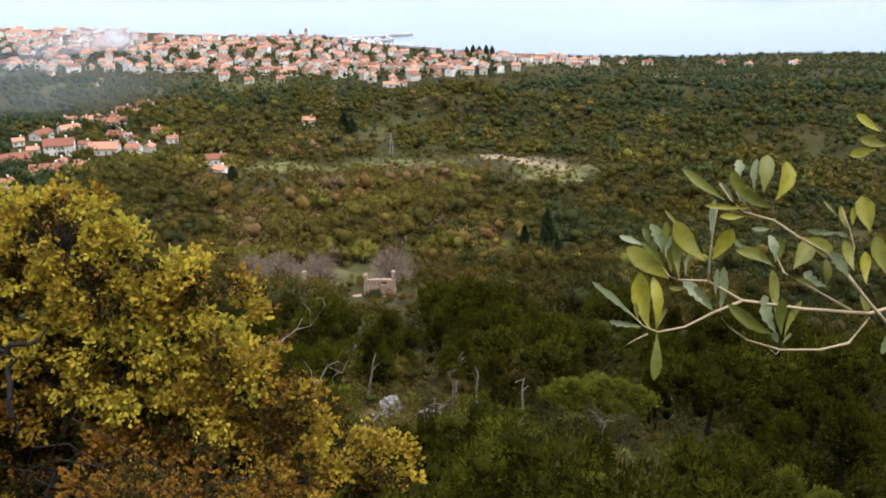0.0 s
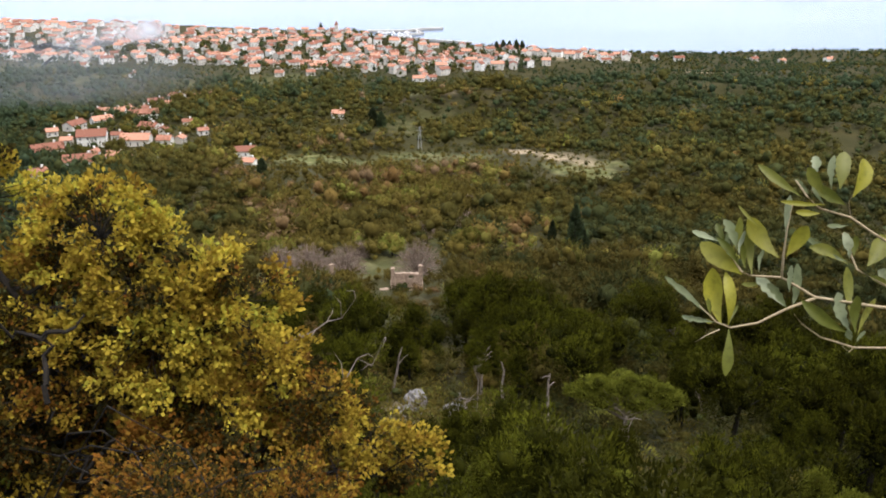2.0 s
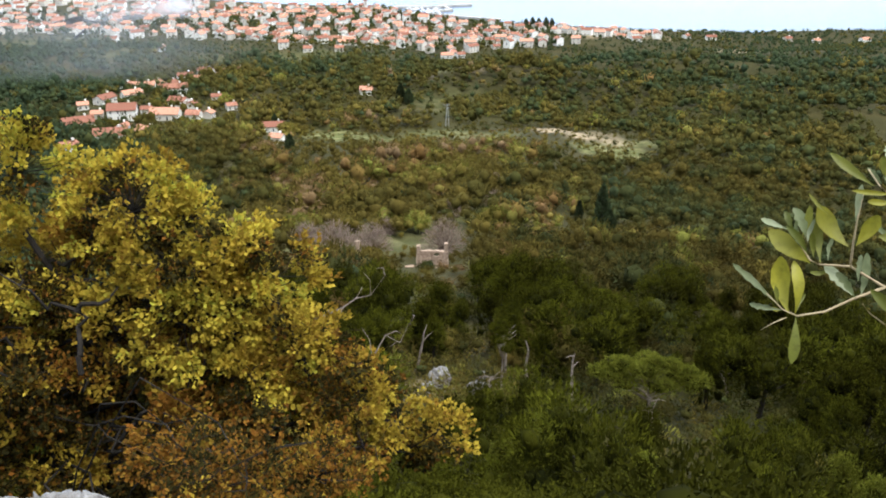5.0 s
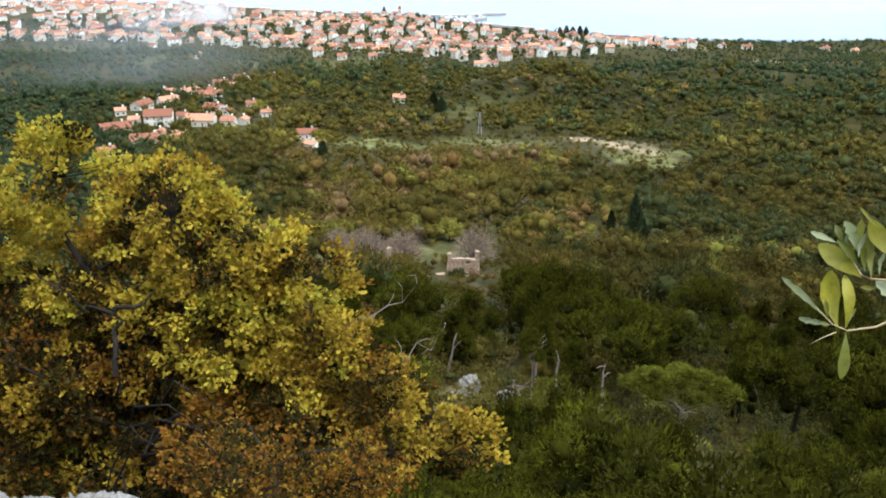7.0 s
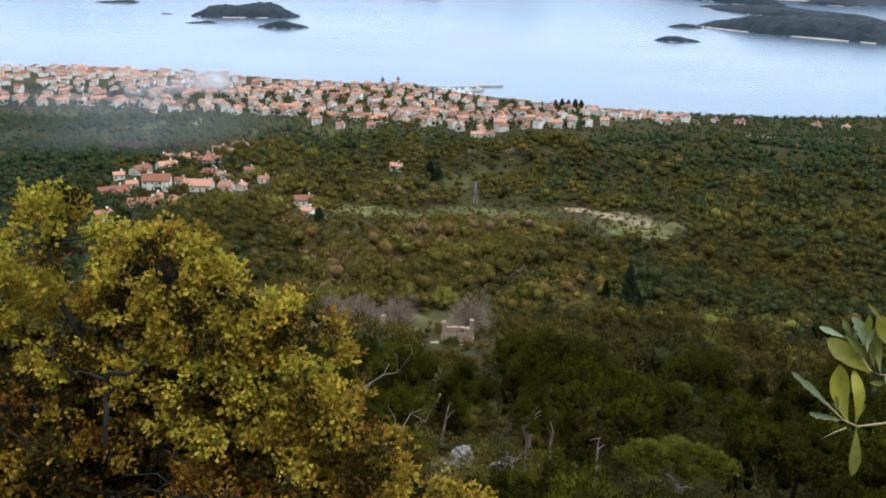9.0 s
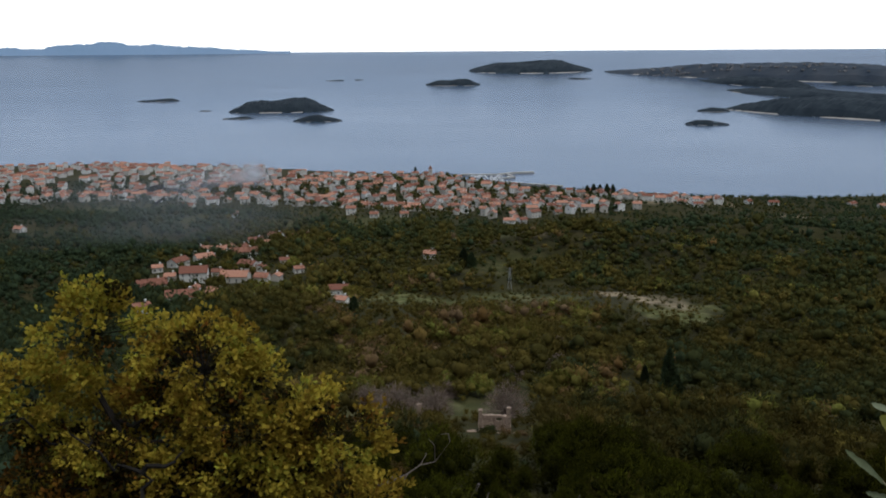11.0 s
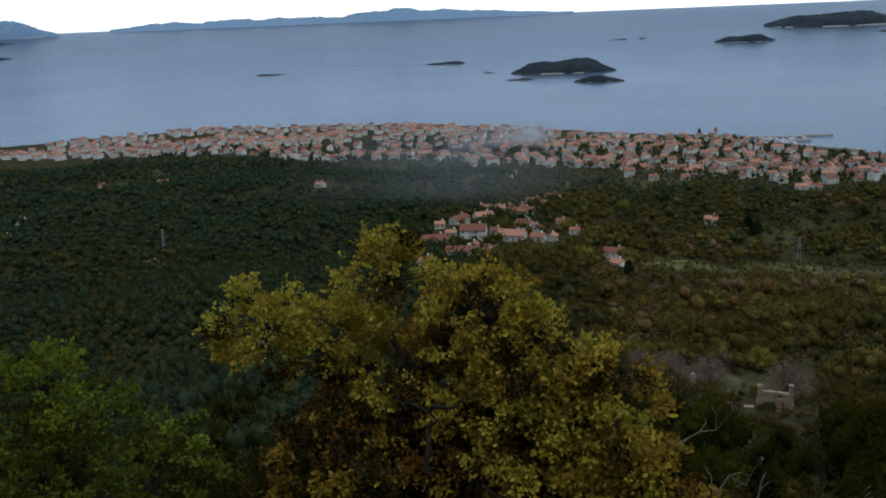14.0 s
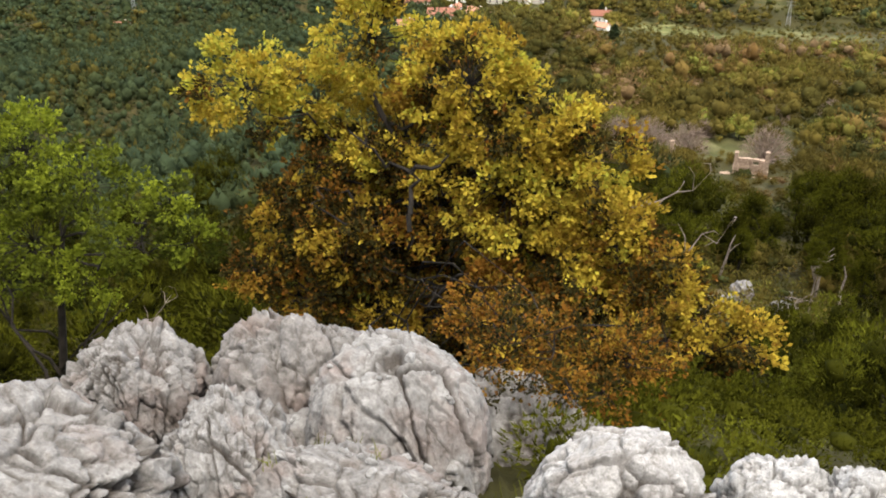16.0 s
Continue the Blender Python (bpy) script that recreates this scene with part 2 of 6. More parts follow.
# ---- mesh helpers ----
def link_mesh(name, verts, faces, mats, parent=None, label="", tint=None, index=None, smooth=False):
    me = bpy.data.meshes.new(name)
    me.from_pydata(verts, [], faces)
    for m in mats if isinstance(mats, (list, tuple)) else [mats]:
        me.materials.append(m)
    if tint is not None:
        a = me.attributes.new("tint", 'FLOAT', 'POINT')
        a.data.foreach_set("value", np.asarray(tint, dtype=np.float32))
    if index is not None:
        me.polygons.foreach_set("material_index", np.asarray(index, dtype=np.int32))
    if smooth:
        me.polygons.foreach_set("use_smooth", np.ones(len(me.polygons), dtype=bool))
    me.update()
    ob = new(name, me)
    if parent:
        ob.parent = parent
    if label:
        ob["label"] = label
    return ob


def quads_mesh(name, V, mat, parent=None, label="", tint=None):
    """One mesh of n loose quads: V is (n, 4, 3)."""
    n = len(V)
    me = bpy.data.meshes.new(name)
    me.vertices.add(n * 4)
    me.vertices.foreach_set("co", np.ascontiguousarray(V, dtype=np.float32).ravel())
    me.loops.add(n * 4)
    me.loops.foreach_set("vertex_index", np.arange(n * 4, dtype=np.int32))
    me.polygons.add(n)
    me.polygons.foreach_set("loop_start", np.arange(0, n * 4, 4, dtype=np.int32))
    me.materials.append(mat)
    if tint is not None:
        a = me.attributes.new("tint", 'FLOAT', 'POINT')
        a.data.foreach_set("value", np.repeat(np.asarray(tint, dtype=np.float32), 4))
    me.update(calc_edges=True)
    ob = new(name, me)
    if parent:
        ob.parent = parent
    if label:
        ob["label"] = label
    return ob


def leaf_mesh(name, V, mat, parent=None, label="", tint=None, cores=None, core_shade=None):
    """One mesh of n loose needle triangles V (n, 3, 3), and with them closed inner cores (verts, tris)."""
    n = len(V)
    co = np.ascontiguousarray(V, dtype=np.float32).reshape(-1, 3)
    idx = np.arange(n * 3, dtype=np.int32)
    tv = np.repeat(np.asarray(tint, dtype=np.float32), 3)
    if cores is not None:
        idx = np.concatenate([idx, (cores[1] + n * 3).astype(np.int32).ravel()])
        co = np.concatenate([co, cores[0].astype(np.float32)])
        tv = np.concatenate([tv, np.asarray(core_shade, dtype=np.float32)])
    me = bpy.data.meshes.new(name)
    me.vertices.add(len(co))
    me.vertices.foreach_set("co", co.ravel())
    me.loops.add(len(idx))
    me.loops.foreach_set("vertex_index", idx)
    me.polygons.add(len(idx) // 3)
    me.polygons.foreach_set("loop_start", np.arange(0, len(idx), 3, dtype=np.int32))
    me.materials.append(mat)
    a = me.attributes.new("tint", 'FLOAT', 'POINT')
    a.data.foreach_set("value", tv)
    me.update(calc_edges=True)
    ob = new(name, me)
    if parent:
        ob.parent = parent
    if label:
        ob["label"] = label
    return ob


def part(name, bm, material, parent, label="", smooth=False):
    me = bpy.data.meshes.new(name)
    if smooth:
        for f in bm.faces:
            f.smooth = True
    bm.to_mesh(me)
    bm.free()
    me.materials.append(material)
    ob = new(name, me)
    ob.parent = parent
    if label:
        ob["label"] = label
    return ob


def tube(bm, pts, radii, sides=6):
    """A tapered tube along pts, added to bm."""
    pts = [Vector(p) for p in pts]
    rings = []
    for i, p in enumerate(pts):
        d = (pts[min(i + 1, len(pts) - 1)] - pts[max(i - 1, 0)]).normalized()
        a = d.orthogonal().normalized()
        b = d.cross(a)
        rings.append([bm.verts.new(p + radii[i] * (math.cos(2 * math.pi * k / sides) * a + math.sin(2 * math.pi * k / sides) * b)) for k in range(sides)])
    for r0, r1 in zip(rings, rings[1:]):
        for k in range(sides):
            bm.faces.new((r0[k], r0[(k + 1) % sides], r1[(k + 1) % sides], r1[k]))
    bm.faces.new(rings[-1])
    bm.faces.new(rings[0][::-1])


def box(bm, lo, hi):
    c = [(a + b) / 2 for a, b in zip(lo, hi)]
    s = [b - a for a, b in zip(lo, hi)]
    return bmesh.ops.create_cube(bm, size=1, matrix=Matrix.Translation(c) @ Matrix.Diagonal((*s, 1)))


def wobble(p, scale, seed=0.0):
    return noise.noise(Vector((p[0] * scale + seed, p[1] * scale - seed, p[2] * scale + 2.3 * seed)))


# ---- terrain ----
def lerp_table(x, xs, ys):
    return np.interp(x, xs, ys)


COAST_AZ = (-180, -75, -41, -30, -17, -11, -4, 1, 5, 10, 18, 24, 35, 60, 180)
COAST_R = (1700, 1600, 1450, 1458, 1378, 1288, 1195, 1172, 1078, 1040, 1010, 1040, 1150, 1300, 1500)
PRO_R = (0, 1.2, 2.5, 4.5, 6.5, 12, 20, 42, 80, 138, 220, 360, 420, 560, 780, 900, 1050, 1100)
PRO_Z = (-1.6, -1.7, -2.5, -3.7, -5.1, -11.2, -18.5, -29.5, -43, -60.5, -78, -100, -108, -120.5, -143, -148, -154, -160)
RID_Z = (-1.6, -1.7, -2.5, -3.7, -5.1, -11.2, -18.5, -29.5, -43, -61.5, -80, -102, -108.5, -118, -134.5, -147, -154, -160)


def ground_z(x, y):
    """Height of the land over the sea, for arrays of places."""
    x, y = np.asarray(x, float), np.asarray(y, float)
    r, az = np.hypot(x, y), np.degrees(np.arctan2(x, y))
    coast = lerp_table(az, COAST_AZ, COAST_R)
    rr = np.where(r > 420, 420 + (r - 420) * 640 / (coast - 420), r)
    a = lerp_table(rr, PRO_R, PRO_Z)
    b = lerp_table(rr, PRO_R, RID_Z)
    k = np.clip((az - 12) / 14, 0, 1)
    k = k * k * (3 - 2 * k)
    z = a + (b - a) * k
    # gentle folds of the hillside
    z = z + np.clip((r - 60) / 200, 0, 1) * np.clip((coast - r) / 200, 0, 1) * (
        3.2 * np.sin(x / 61 + 0.7) * np.sin(y / 83) + 1.6 * np.sin(x / 27 + y / 35) + 2.2 * np.sin(y / 38 - x / 90))
    # wooded crests that run across the slope to the east, with a dip behind each
    for rc, wd, up, a0, a1 in ((545, 34, 8.5, 1, 7), (668, 40, 7.0, 9, 17), (455, 26, 4.0, 14, 22)):
        q = np.clip((az - a0) / (a1 - a0), 0, 1)
        line = rc + 14 * np.sin(az / 3.1 + rc) + 0.9 * (az - 12)
        z = z + q * q * (3 - 2 * q) * up * (np.exp(-((r - line) / wd) ** 2) - 0.7 * np.exp(-((r - line - 2.1 * wd) / wd) ** 2)) * np.clip((coast - r) / 160, 0, 1)
    # the mountain goes on rising behind
    back = np.clip((np.abs(az) - 62) / 50, 0, 1)
    z = np.where(r > 1.0, z * (1 - back) + back * (-1.6 + 0.42 * np.minimum(r, 900)), z)
    return z + EYE


def build_ground():
    ra = np.concatenate([np.linspace(0.5, 12, 24), np.geomspace(12.8, 1500, 150)])
    na = 300
    az = np.radians(np.concatenate([np.linspace(-70, 70, 220), np.linspace(75, 285, na - 220)]))
    R, A = np.meshgrid(ra, az, indexing="ij")
    X, Y = R * np.sin(A), R * np.cos(A)
    Z = ground_z(X, Y)
    rs = np.random.RandomState(5)
    Z = Z + rs.uniform(-1, 1, Z.shape) * np.clip(R * 0.012, 0, 0.5)
    V = np.stack([X, Y, Z], -1).reshape(-1, 3)
    V = np.vstack([V, [[0, 0, EYE - 1.6]]])
    F = []
    n0 = len(ra)
    for i in range(n0 - 1):
        for j in range(na):
            k = (j + 1) % na
            F.append((i * na + j, i * na + k, (i + 1) * na + k, (i + 1) * na + j))
    c = len(V) - 1
    F += [(c, (j + 1) % na, j) for j in range(na)]
    ob = link_mesh("ground", V.tolist(), [f[::-1] for f in F], M_GROUND, smooth=True)
    x, y = V[:, 0], V[:, 1]
    field = np.zeros(len(V))
    bare = np.zeros(len(V))
    for (cx, cy, rx, ry, s, which) in FIELDS:
        d = ((x - cx) / rx) ** 2 + ((y - cy) / ry) ** 2 + 0.35 * np.sin(x / 7.0 + y / 11.0) + 0.4 * np.sin(x / 3.1 - y / 4.7) * np.sin(y / 5.3 + x / 9.0)
        m = np.clip(1.6 - 1.3 * d, 0, 1) * s
        if which:
            bare = np.maximum(bare, m)
        else:
            field = np.maximum(field, m)
    for nm, val in (("field", field), ("bare", bare)):
        a = ob.data.attributes.new(nm, 'FLOAT', 'POINT')
        a.data.foreach_set("value", val.astype(np.float32))
    tagged(ob, "olive-brown scrubby hillside falling to the sea", "hillside", kind="structure")


# open ground: x, y, half widths, strength, bare earth or grass
TERRACES = [(87, 386, 7, 17, 1.0, 1), (95, 357, 10, 14, 1.0, 1), (103, 344, 8, 9, 0.9, 1), (97, 324, 12, 20, 0.85, 0), (110, 335, 8, 12, 0.7, 0),
            (-21, 362, 11, 26, 0.95, 0), (-6, 404, 17, 17, 0.95, 0), (14, 390, 14, 12, 0.75, 0), (36, 398, 18, 14, 0.6, 0), (60, 384, 20, 15, 0.5, 0),
            (30, 366, 16, 9, 0.5, 0), (-60, 415, 14, 10, 0.7, 0), (-74, 400, 12, 14, 0.6, 0), (73, 560, 7, 9, 1.0, 1), (40, 545, 9, 8, 0.9, 1),
            (56, 552, 10, 5, 0.7, 0)]
GLADES = [(50, 590, 26, 12, 0.4, 0), (10, 190, 26, 12, 0.35, 0), (-8, 160, 22, 12, 0.4, 0), (-187, 710, 40, 34, 0.45, 0), (-260, 800, 80, 40, 0.4, 0),
          (-60, 700, 60, 24, 0.4, 0), (-20, 480, 18, 8, 0.4, 0), (6.5, 57, 4, 4, 0.5, 1), (60, 480, 50, 24, 0.3, 0), (-480, 700, 70, 18, 0.6, 0),
          (-560, 780, 60, 6, 0.8, 1), (250, 880, 60, 16, 0.6, 1), (350, 800, 40, 10, 0.7, 1)]
FIELDS = TERRACES + GLADES
build_ground()


def sea_z(r):
    """The open water; beyond the islands it climbs to the line of sight of the far horizon, which lies out of reach."""
    r = np.asarray(r, float)
    u = np.clip((r - 2600) / 2300, 0, 1)
    el = -math.degrees(math.atan(EYE / 2600)) * (1 - u) ** 1.25 - 0.04
    return np.where(r <= 2600, 0.0, EYE + r * np.tan(np.radians(el)))


def build_sea():
    ra = np.concatenate([[800, 1000, 1300, 1700, 2100, 2600], np.linspace(2650, 4900, 60)])
    na = 256
    az = np.linspace(0, 2 * math.pi, na, endpoint=False)
    R, A = np.meshgrid(ra, az, indexing="ij")
    V = np.stack([R * np.sin(A), R * np.cos(A), sea_z(R)], -1).reshape(-1, 3)
    F = [((i + 1) * na + j, (i + 1) * na + (j + 1) % na, i * na + (j + 1) % na, i * na + j) for i in range(len(ra) - 1) for j in range(na)]
    tagged(link_mesh("water", V.tolist(), F, M_SEA, smooth=True), "pale blue-grey calm sea under overcast sky", "sea", kind="structure")


build_sea()


# ---- far distance: mountains and islands ----
def build_mountains():
    n = 600
    az = np.linspace(-34.9, -7.4, n)
    V, F = [], []
    for i, a in enumerate(az):
        e = 0.0
        for s, w in ((0.35, 0.34), (0.9, 0.26), (2.4, 0.16), (6.0, 0.09), (14.0, 0.05)):
            e += w * (0.55 + noise.noise(Vector((a * s * 0.6, 3.1 * s, 0.4))))
        e = max(0.03, e * 0.62 * min(1, (-7.4 - a) / 7.0 + 0.2) * min(1, (a + 34.9) / 4.0 + 0.08) + 0.28 * math.exp(-((a + 18.0) / 2.2) ** 2))
        for r, k in ((4780, -0.12), (4830, e * 0.55), (4870, e)):
            V.append((r * math.sin(radians(a)), r * math.cos(radians(a)), EYE + r * math.tan(radians(k))))
    for i in range(n - 1):
        for k in range(2):
            b = i * 3 + k
            F.append((b, b + 3, b + 4, b + 1))
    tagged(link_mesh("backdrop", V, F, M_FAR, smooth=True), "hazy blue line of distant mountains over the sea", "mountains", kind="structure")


build_mountains()


def sea_range(el):
    """How far off the water lies that is seen el degrees below the horizon."""
    e0 = math.degrees(math.atan(EYE / 2600))
    return EYE / math.tan(radians(el)) if el >= e0 else 2600 + 2300 * (1 - (max(el - 0.04, 0.01) / e0) ** 0.8)


def island(a0, a1, el, high, seed, humps=1, deep=0.45, label="low dark scrub-covered island in the sea", skew=0.0):
    """A wooded island between two bearings (degrees), its top high degrees over its shore."""
    r = sea_range(el)
    ca = radians((a0 + a1) / 2)
    hw = r * math.tan(radians((a1 - a0) / 2))
    hh = r * math.tan(radians(high))
    depth = max(hw * deep, 12)
    r += depth * 0.8
    rnd = random.Random(seed)
    root = new("island")
    root.location = (r * math.sin(ca), r * math.cos(ca), float(sea_z(r - depth)))
    root.rotation_euler = (0, 0, -ca - radians(skew))
    tagged(root, label, "island")
    turn = -ca - radians(skew)

    def lift(px, py):
        """The water under a far point of the island, over the water at its base."""
        wx = root.location.x + px * math.cos(turn) - py * math.sin(turn)
        wy = root.location.y + px * math.sin(turn) + py * math.cos(turn)
        return float(sea_z(math.hypot(wx, wy))) - root.location.z if hw > 150 else 0.0
    nu, nv = 90, 18
    V, F, S, G = [], [], [], []
    peaks = [(rnd.uniform(-0.55, 0.55), rnd.uniform(0.6, 1.0), rnd.uniform(0.45, 0.7)) for _ in range(humps)]
    if humps == 2:
        peaks = [(-0.45, 0.62, 0.45), (0.38, 1.0, 0.42)]
    for i in range(nu + 1):
        for j in range(nv + 1):
            u, v = -1 + 2 * i / nu, -1 + 2 * j / nv
            edge = 1 - (u * u) ** 1.2 - (v * v) ** 1.2
            h = min(1.0, sum(p * math.exp(-((u - c) / w) ** 2) for c, p, w in peaks))
            e = min(1.0, max(0, edge) * 1.5) ** 0.75
            bump = 0.92 + 0.22 * wobble((u * 3, v * 3, 0), 1.0, seed)
            fine = 0.10 * wobble((u * 31, v * 20, 0), 1.0, seed) + 0.06 * wobble((u * 77, v * 40, 0), 1.0, seed)
            z = hh * e * (0.35 + 0.65 * h) * bump + hh * fine * (e > 0.2) + (-0.02 * hh if edge < 0 else hh * 0.03)
            px, py = u * hw * 1.04, v * depth * (1 + 0.15 * wobble((u * 3, 0, 0), 1, seed))
            V.append((px, py, (z if edge > -0.05 else -3.0) + lift(px, py)))
    for i in range(nu):
        for j in range(nv):
            b = i * (nv + 1) + j
            F.append((b, b + nv + 1, b + nv + 2, b + 1))
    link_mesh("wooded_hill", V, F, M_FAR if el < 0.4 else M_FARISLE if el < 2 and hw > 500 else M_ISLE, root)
    # pale rocky shore, just wider than the wood
    n = 72
    ring = []
    for i in range(n):
        t = 2 * math.pi * i / n
        k = 1.0 + 0.05 * wobble((math.cos(t) * 3, math.sin(t) * 3, 0), 1.0, seed + 5)
        c, s = math.cos(t), math.sin(t)
        c, s = abs(c) ** 0.8 * (1 if c > 0 else -1), abs(s) ** 0.8 * (1 if s > 0 else -1)
        ring.append((c * hw * k, s * depth * k))
    top = min(2.2, max(0.6, hh * 0.05))
    SV = [(x * 1.03, y * 1.05, lift(x, y) - 2.0) for x, y in ring] + [(x, y, lift(x, y) + top) for x, y in ring] + [(0, 0, lift(0, 0) + top)]
    SF = [(i, (i + 1) % n, n + (i + 1) % n, n + i) for i in range(n)] + [(n + i, n + (i + 1) % n, 2 * n) for i in range(n)]
    link_mesh("shore", SV, SF, M_SHORE, root, "pale rocky shoreline")
    return root


ISLES = [(-26.9, -25.0, 3.05, 0.10, 1), (-16.5, -14.0, 2.86, 0.20, 1), (-13.0, -12.2, 3.49, 0.06, 1), (-11.2, -4.9, 3.65, 0.80, 2),
         (-11.65, -9.8, 4.0, 0.14, 1), (-7.4, -4.4, 4.25, 0.45, 1), (-5.5, -4.15, 1.78, 0.07, 1), (-3.64, -2.95, 1.75, 0.06, 1),
         (0.77, 4.24, 2.13, 0.40, 2), (3.54, 10.98, 1.37, 0.58, 2), (9.46, 11.16, 1.77, 0.10, 1), (17.3, 19.2, 3.68, 0.30, 1), (16.6, 19.2, 4.48, 0.34, 1)]
for i, (a0, a1, el, high, humps) in enumerate(ISLES):
    island(a0, a1, el, high, 11.7 + 3.3 * i, humps, label="low flat pale-shored islet in the sea" if high < 0.2 else "dark wooded island with a pale rocky shore")
far_shore = island(11.0, 40, 1.91, 0.85, 71.2, 4, 0.10, "long hilly far shore with scattered pale houses", 12)
island(16.6, 24.4, 2.15, 0.42, 75.9, 3, 0.22, "low dark wooded headland in the sea", 37)
island(17.6, 30.6, 2.85, 0.38, 79.1, 3, 0.22, "low dark wooded headland in the sea", 36)
island(17.4, 33.2, 3.88, 0.95, 83.3, 3, 0.3, "broad dark wooded headland with a pale shore", 35)
island(24.3, 28, 2.1, 0.28, 86.1, 1, 0.3, "low dark wooded headland in the sea", 10)


island(-46, -37.6, 0.25, 0.85, 91.3, 2, 0.2, "hazy blue far headland on the horizon", 0)
island(-42, -39.9, 0.55, 0.14, 93.1, 1, 0.3, "low dark islet far out at sea", 0)
island(-42.5, -40.2, 1.35, 0.24, 95.7, 1, 0.3, "low dark islet far out at sea", 0)


def far_shore_houses():
    """Tiny houses standing on the face of the far shore's hill."""
    rs = random.Random(33)
    hill = [c for c in far_shore.children if c.name.startswith("wooded_hill")][0].data
    m = far_shore.matrix_basis
    V, F = [], []
    for _ in range(75):
        i = int(rs.choice((rs.gauss(17, 4), rs.uniform(10, 46), rs.gauss(38, 6))))
        j = rs.choice((2, 2, 3, 3, 4, 5))
        q = hill.vertices[max(4, min(86, i)) * 19 + j].co + Vector((rs.uniform(-8, 8), 0, 0))
        x, y, z = m @ q
        w, h = rs.uniform(2.5, 5.5), rs.uniform(2.0, 3.4)
        b = len(V)
        V += [(x + sx * w, y + sy * 4, z + h * 0.6 + sz * h) for sx in (-1, 1) for sy in (-1, 1) for sz in (-1, 1)]
        F += [tuple(b + k for k in f) for f in ((0, 1, 5, 4), (2, 6, 7, 3), (0, 2, 3, 1), (4, 5, 7, 6), (1, 3, 7, 5), (0, 4, 6, 2))]
    tagged(link_mesh("far_shore_houses", V, F, M_FARWALL), "tiny pale houses along the far shore", "houses", kind="stuff")


far_shore_houses()


# ---- houses ----

def house_meshes(w, d, h, rise, windows, seed):
    """The shared meshes of one kind of house: wall, roof, chimney, window."""
    e = 0.35
    bm = bmesh.new()
    a = [bm.verts.new(p) for p in ((-w / 2, -d / 2, -3), (w / 2, -d / 2, -3), (w / 2, d / 2, -3), (-w / 2, d / 2, -3))]
    b = [bm.verts.new(p) for p in ((-w / 2, -d / 2, h), (w / 2, -d / 2, h), (w / 2, d / 2, h), (-w / 2, d / 2, h))]
    g = [bm.verts.new((-w / 2, 0, h + rise)), bm.verts.new((w / 2, 0, h + rise))]
    for i in range(4):
        if i % 2 == 0:
            bm.faces.new((a[i], a[(i + 1) % 4], b[(i + 1) % 4], b[i]))
    bm.faces.new((a[1], a[2], b[2], g[1], b[1]))
    bm.faces.new((a[3], a[0], b[0], g[0], b[3]))
    wall = bpy.data.meshes.new("wall")
    bm.to_mesh(wall)
    bm.free()
    wall.materials.append(M_WALL)
    bm = bmesh.new()
    k = rise / (d / 2)
    for s in (-1, 1):
        lo = [(-w / 2 - e, s * (d / 2 + e), h - e * k), (w / 2 + e, s * (d / 2 + e), h - e * k), (w / 2 + e, 0, h + rise), (-w / 2 - e, 0, h + rise)]
        v0 = [bm.verts.new((x, y, z + 0.04)) for x, y, z in lo]
        v1 = [bm.verts.new((x, y, z + 0.24)) for x, y, z in lo]
        bm.faces.new(v1)
        bm.faces.new(v0[::-1])
        for i in range(4):
            bm.faces.new((v0[i], v0[(i + 1) % 4], v1[(i + 1) % 4], v1[i]))
    bmesh.ops.recalc_face_normals(bm, faces=bm.faces)
    roof = bpy.data.meshes.new("roof")
    bm.to_mesh(roof)
    bm.free()
    roof.materials.append(M_ROOF)
    bm = bmesh.new()
    box(bm, (w * 0.22, -0.1, h + rise * 0.6), (w * 0.22 + 0.7, 0.5, h + rise + 0.9))
    box(bm, (w * 0.22 - 0.1, -0.2, h + rise + 0.9), (w * 0.22 + 0.8, 0.6, h + rise + 1.05))
    chim = bpy.data.meshes.new("chimney")
    bm.to_mesh(chim)
    bm.free()
    chim.materials.append(M_WALL)
    bm = bmesh.new()
    box(bm, (-0.38, -0.06, 0), (0.38, 0.06, 1.15))
    win = bpy.data.meshes.new("window")
    bm.to_mesh(win)
    bm.free()
    win.materials.append(M_GLASS)
    spots = []
    n = max(2, int(w / 3))
    for fl in range(max(1, int(h / 2.45))):
        for i in range(n):
            spots.append((-w / 2 + w * (i + 0.5) / n, -d / 2, 0.9 + 2.5 * fl, 0))
    for s in (-1, 1):
        spots.append((s * w / 2, 0.0, 0.9 + 2.5 * (max(1, int(h / 2.45)) - 1), 90))
    return wall, roof, chim, win, spots[:windows]


HOUSE_KINDS = [house_meshes(*a, i) for i, a in enumerate([(8, 7, 5.2, 1.8, 5), (10, 7, 5.2, 1.8, 6), (6.5, 6, 2.9, 1.6, 3), (11.5, 7.5, 5.6, 1.9, 6), (7, 7, 6.4, 1.6, 5), (9.5, 6.5, 3.0, 1.7, 4),
                                                             (13, 8, 3.2, 2.2, 4), (12.5, 8.5, 4.9, 2.4, 7), (15, 7.5, 3.2, 2.1, 5), (5, 4.5, 2.8, 1.1, 2)])]


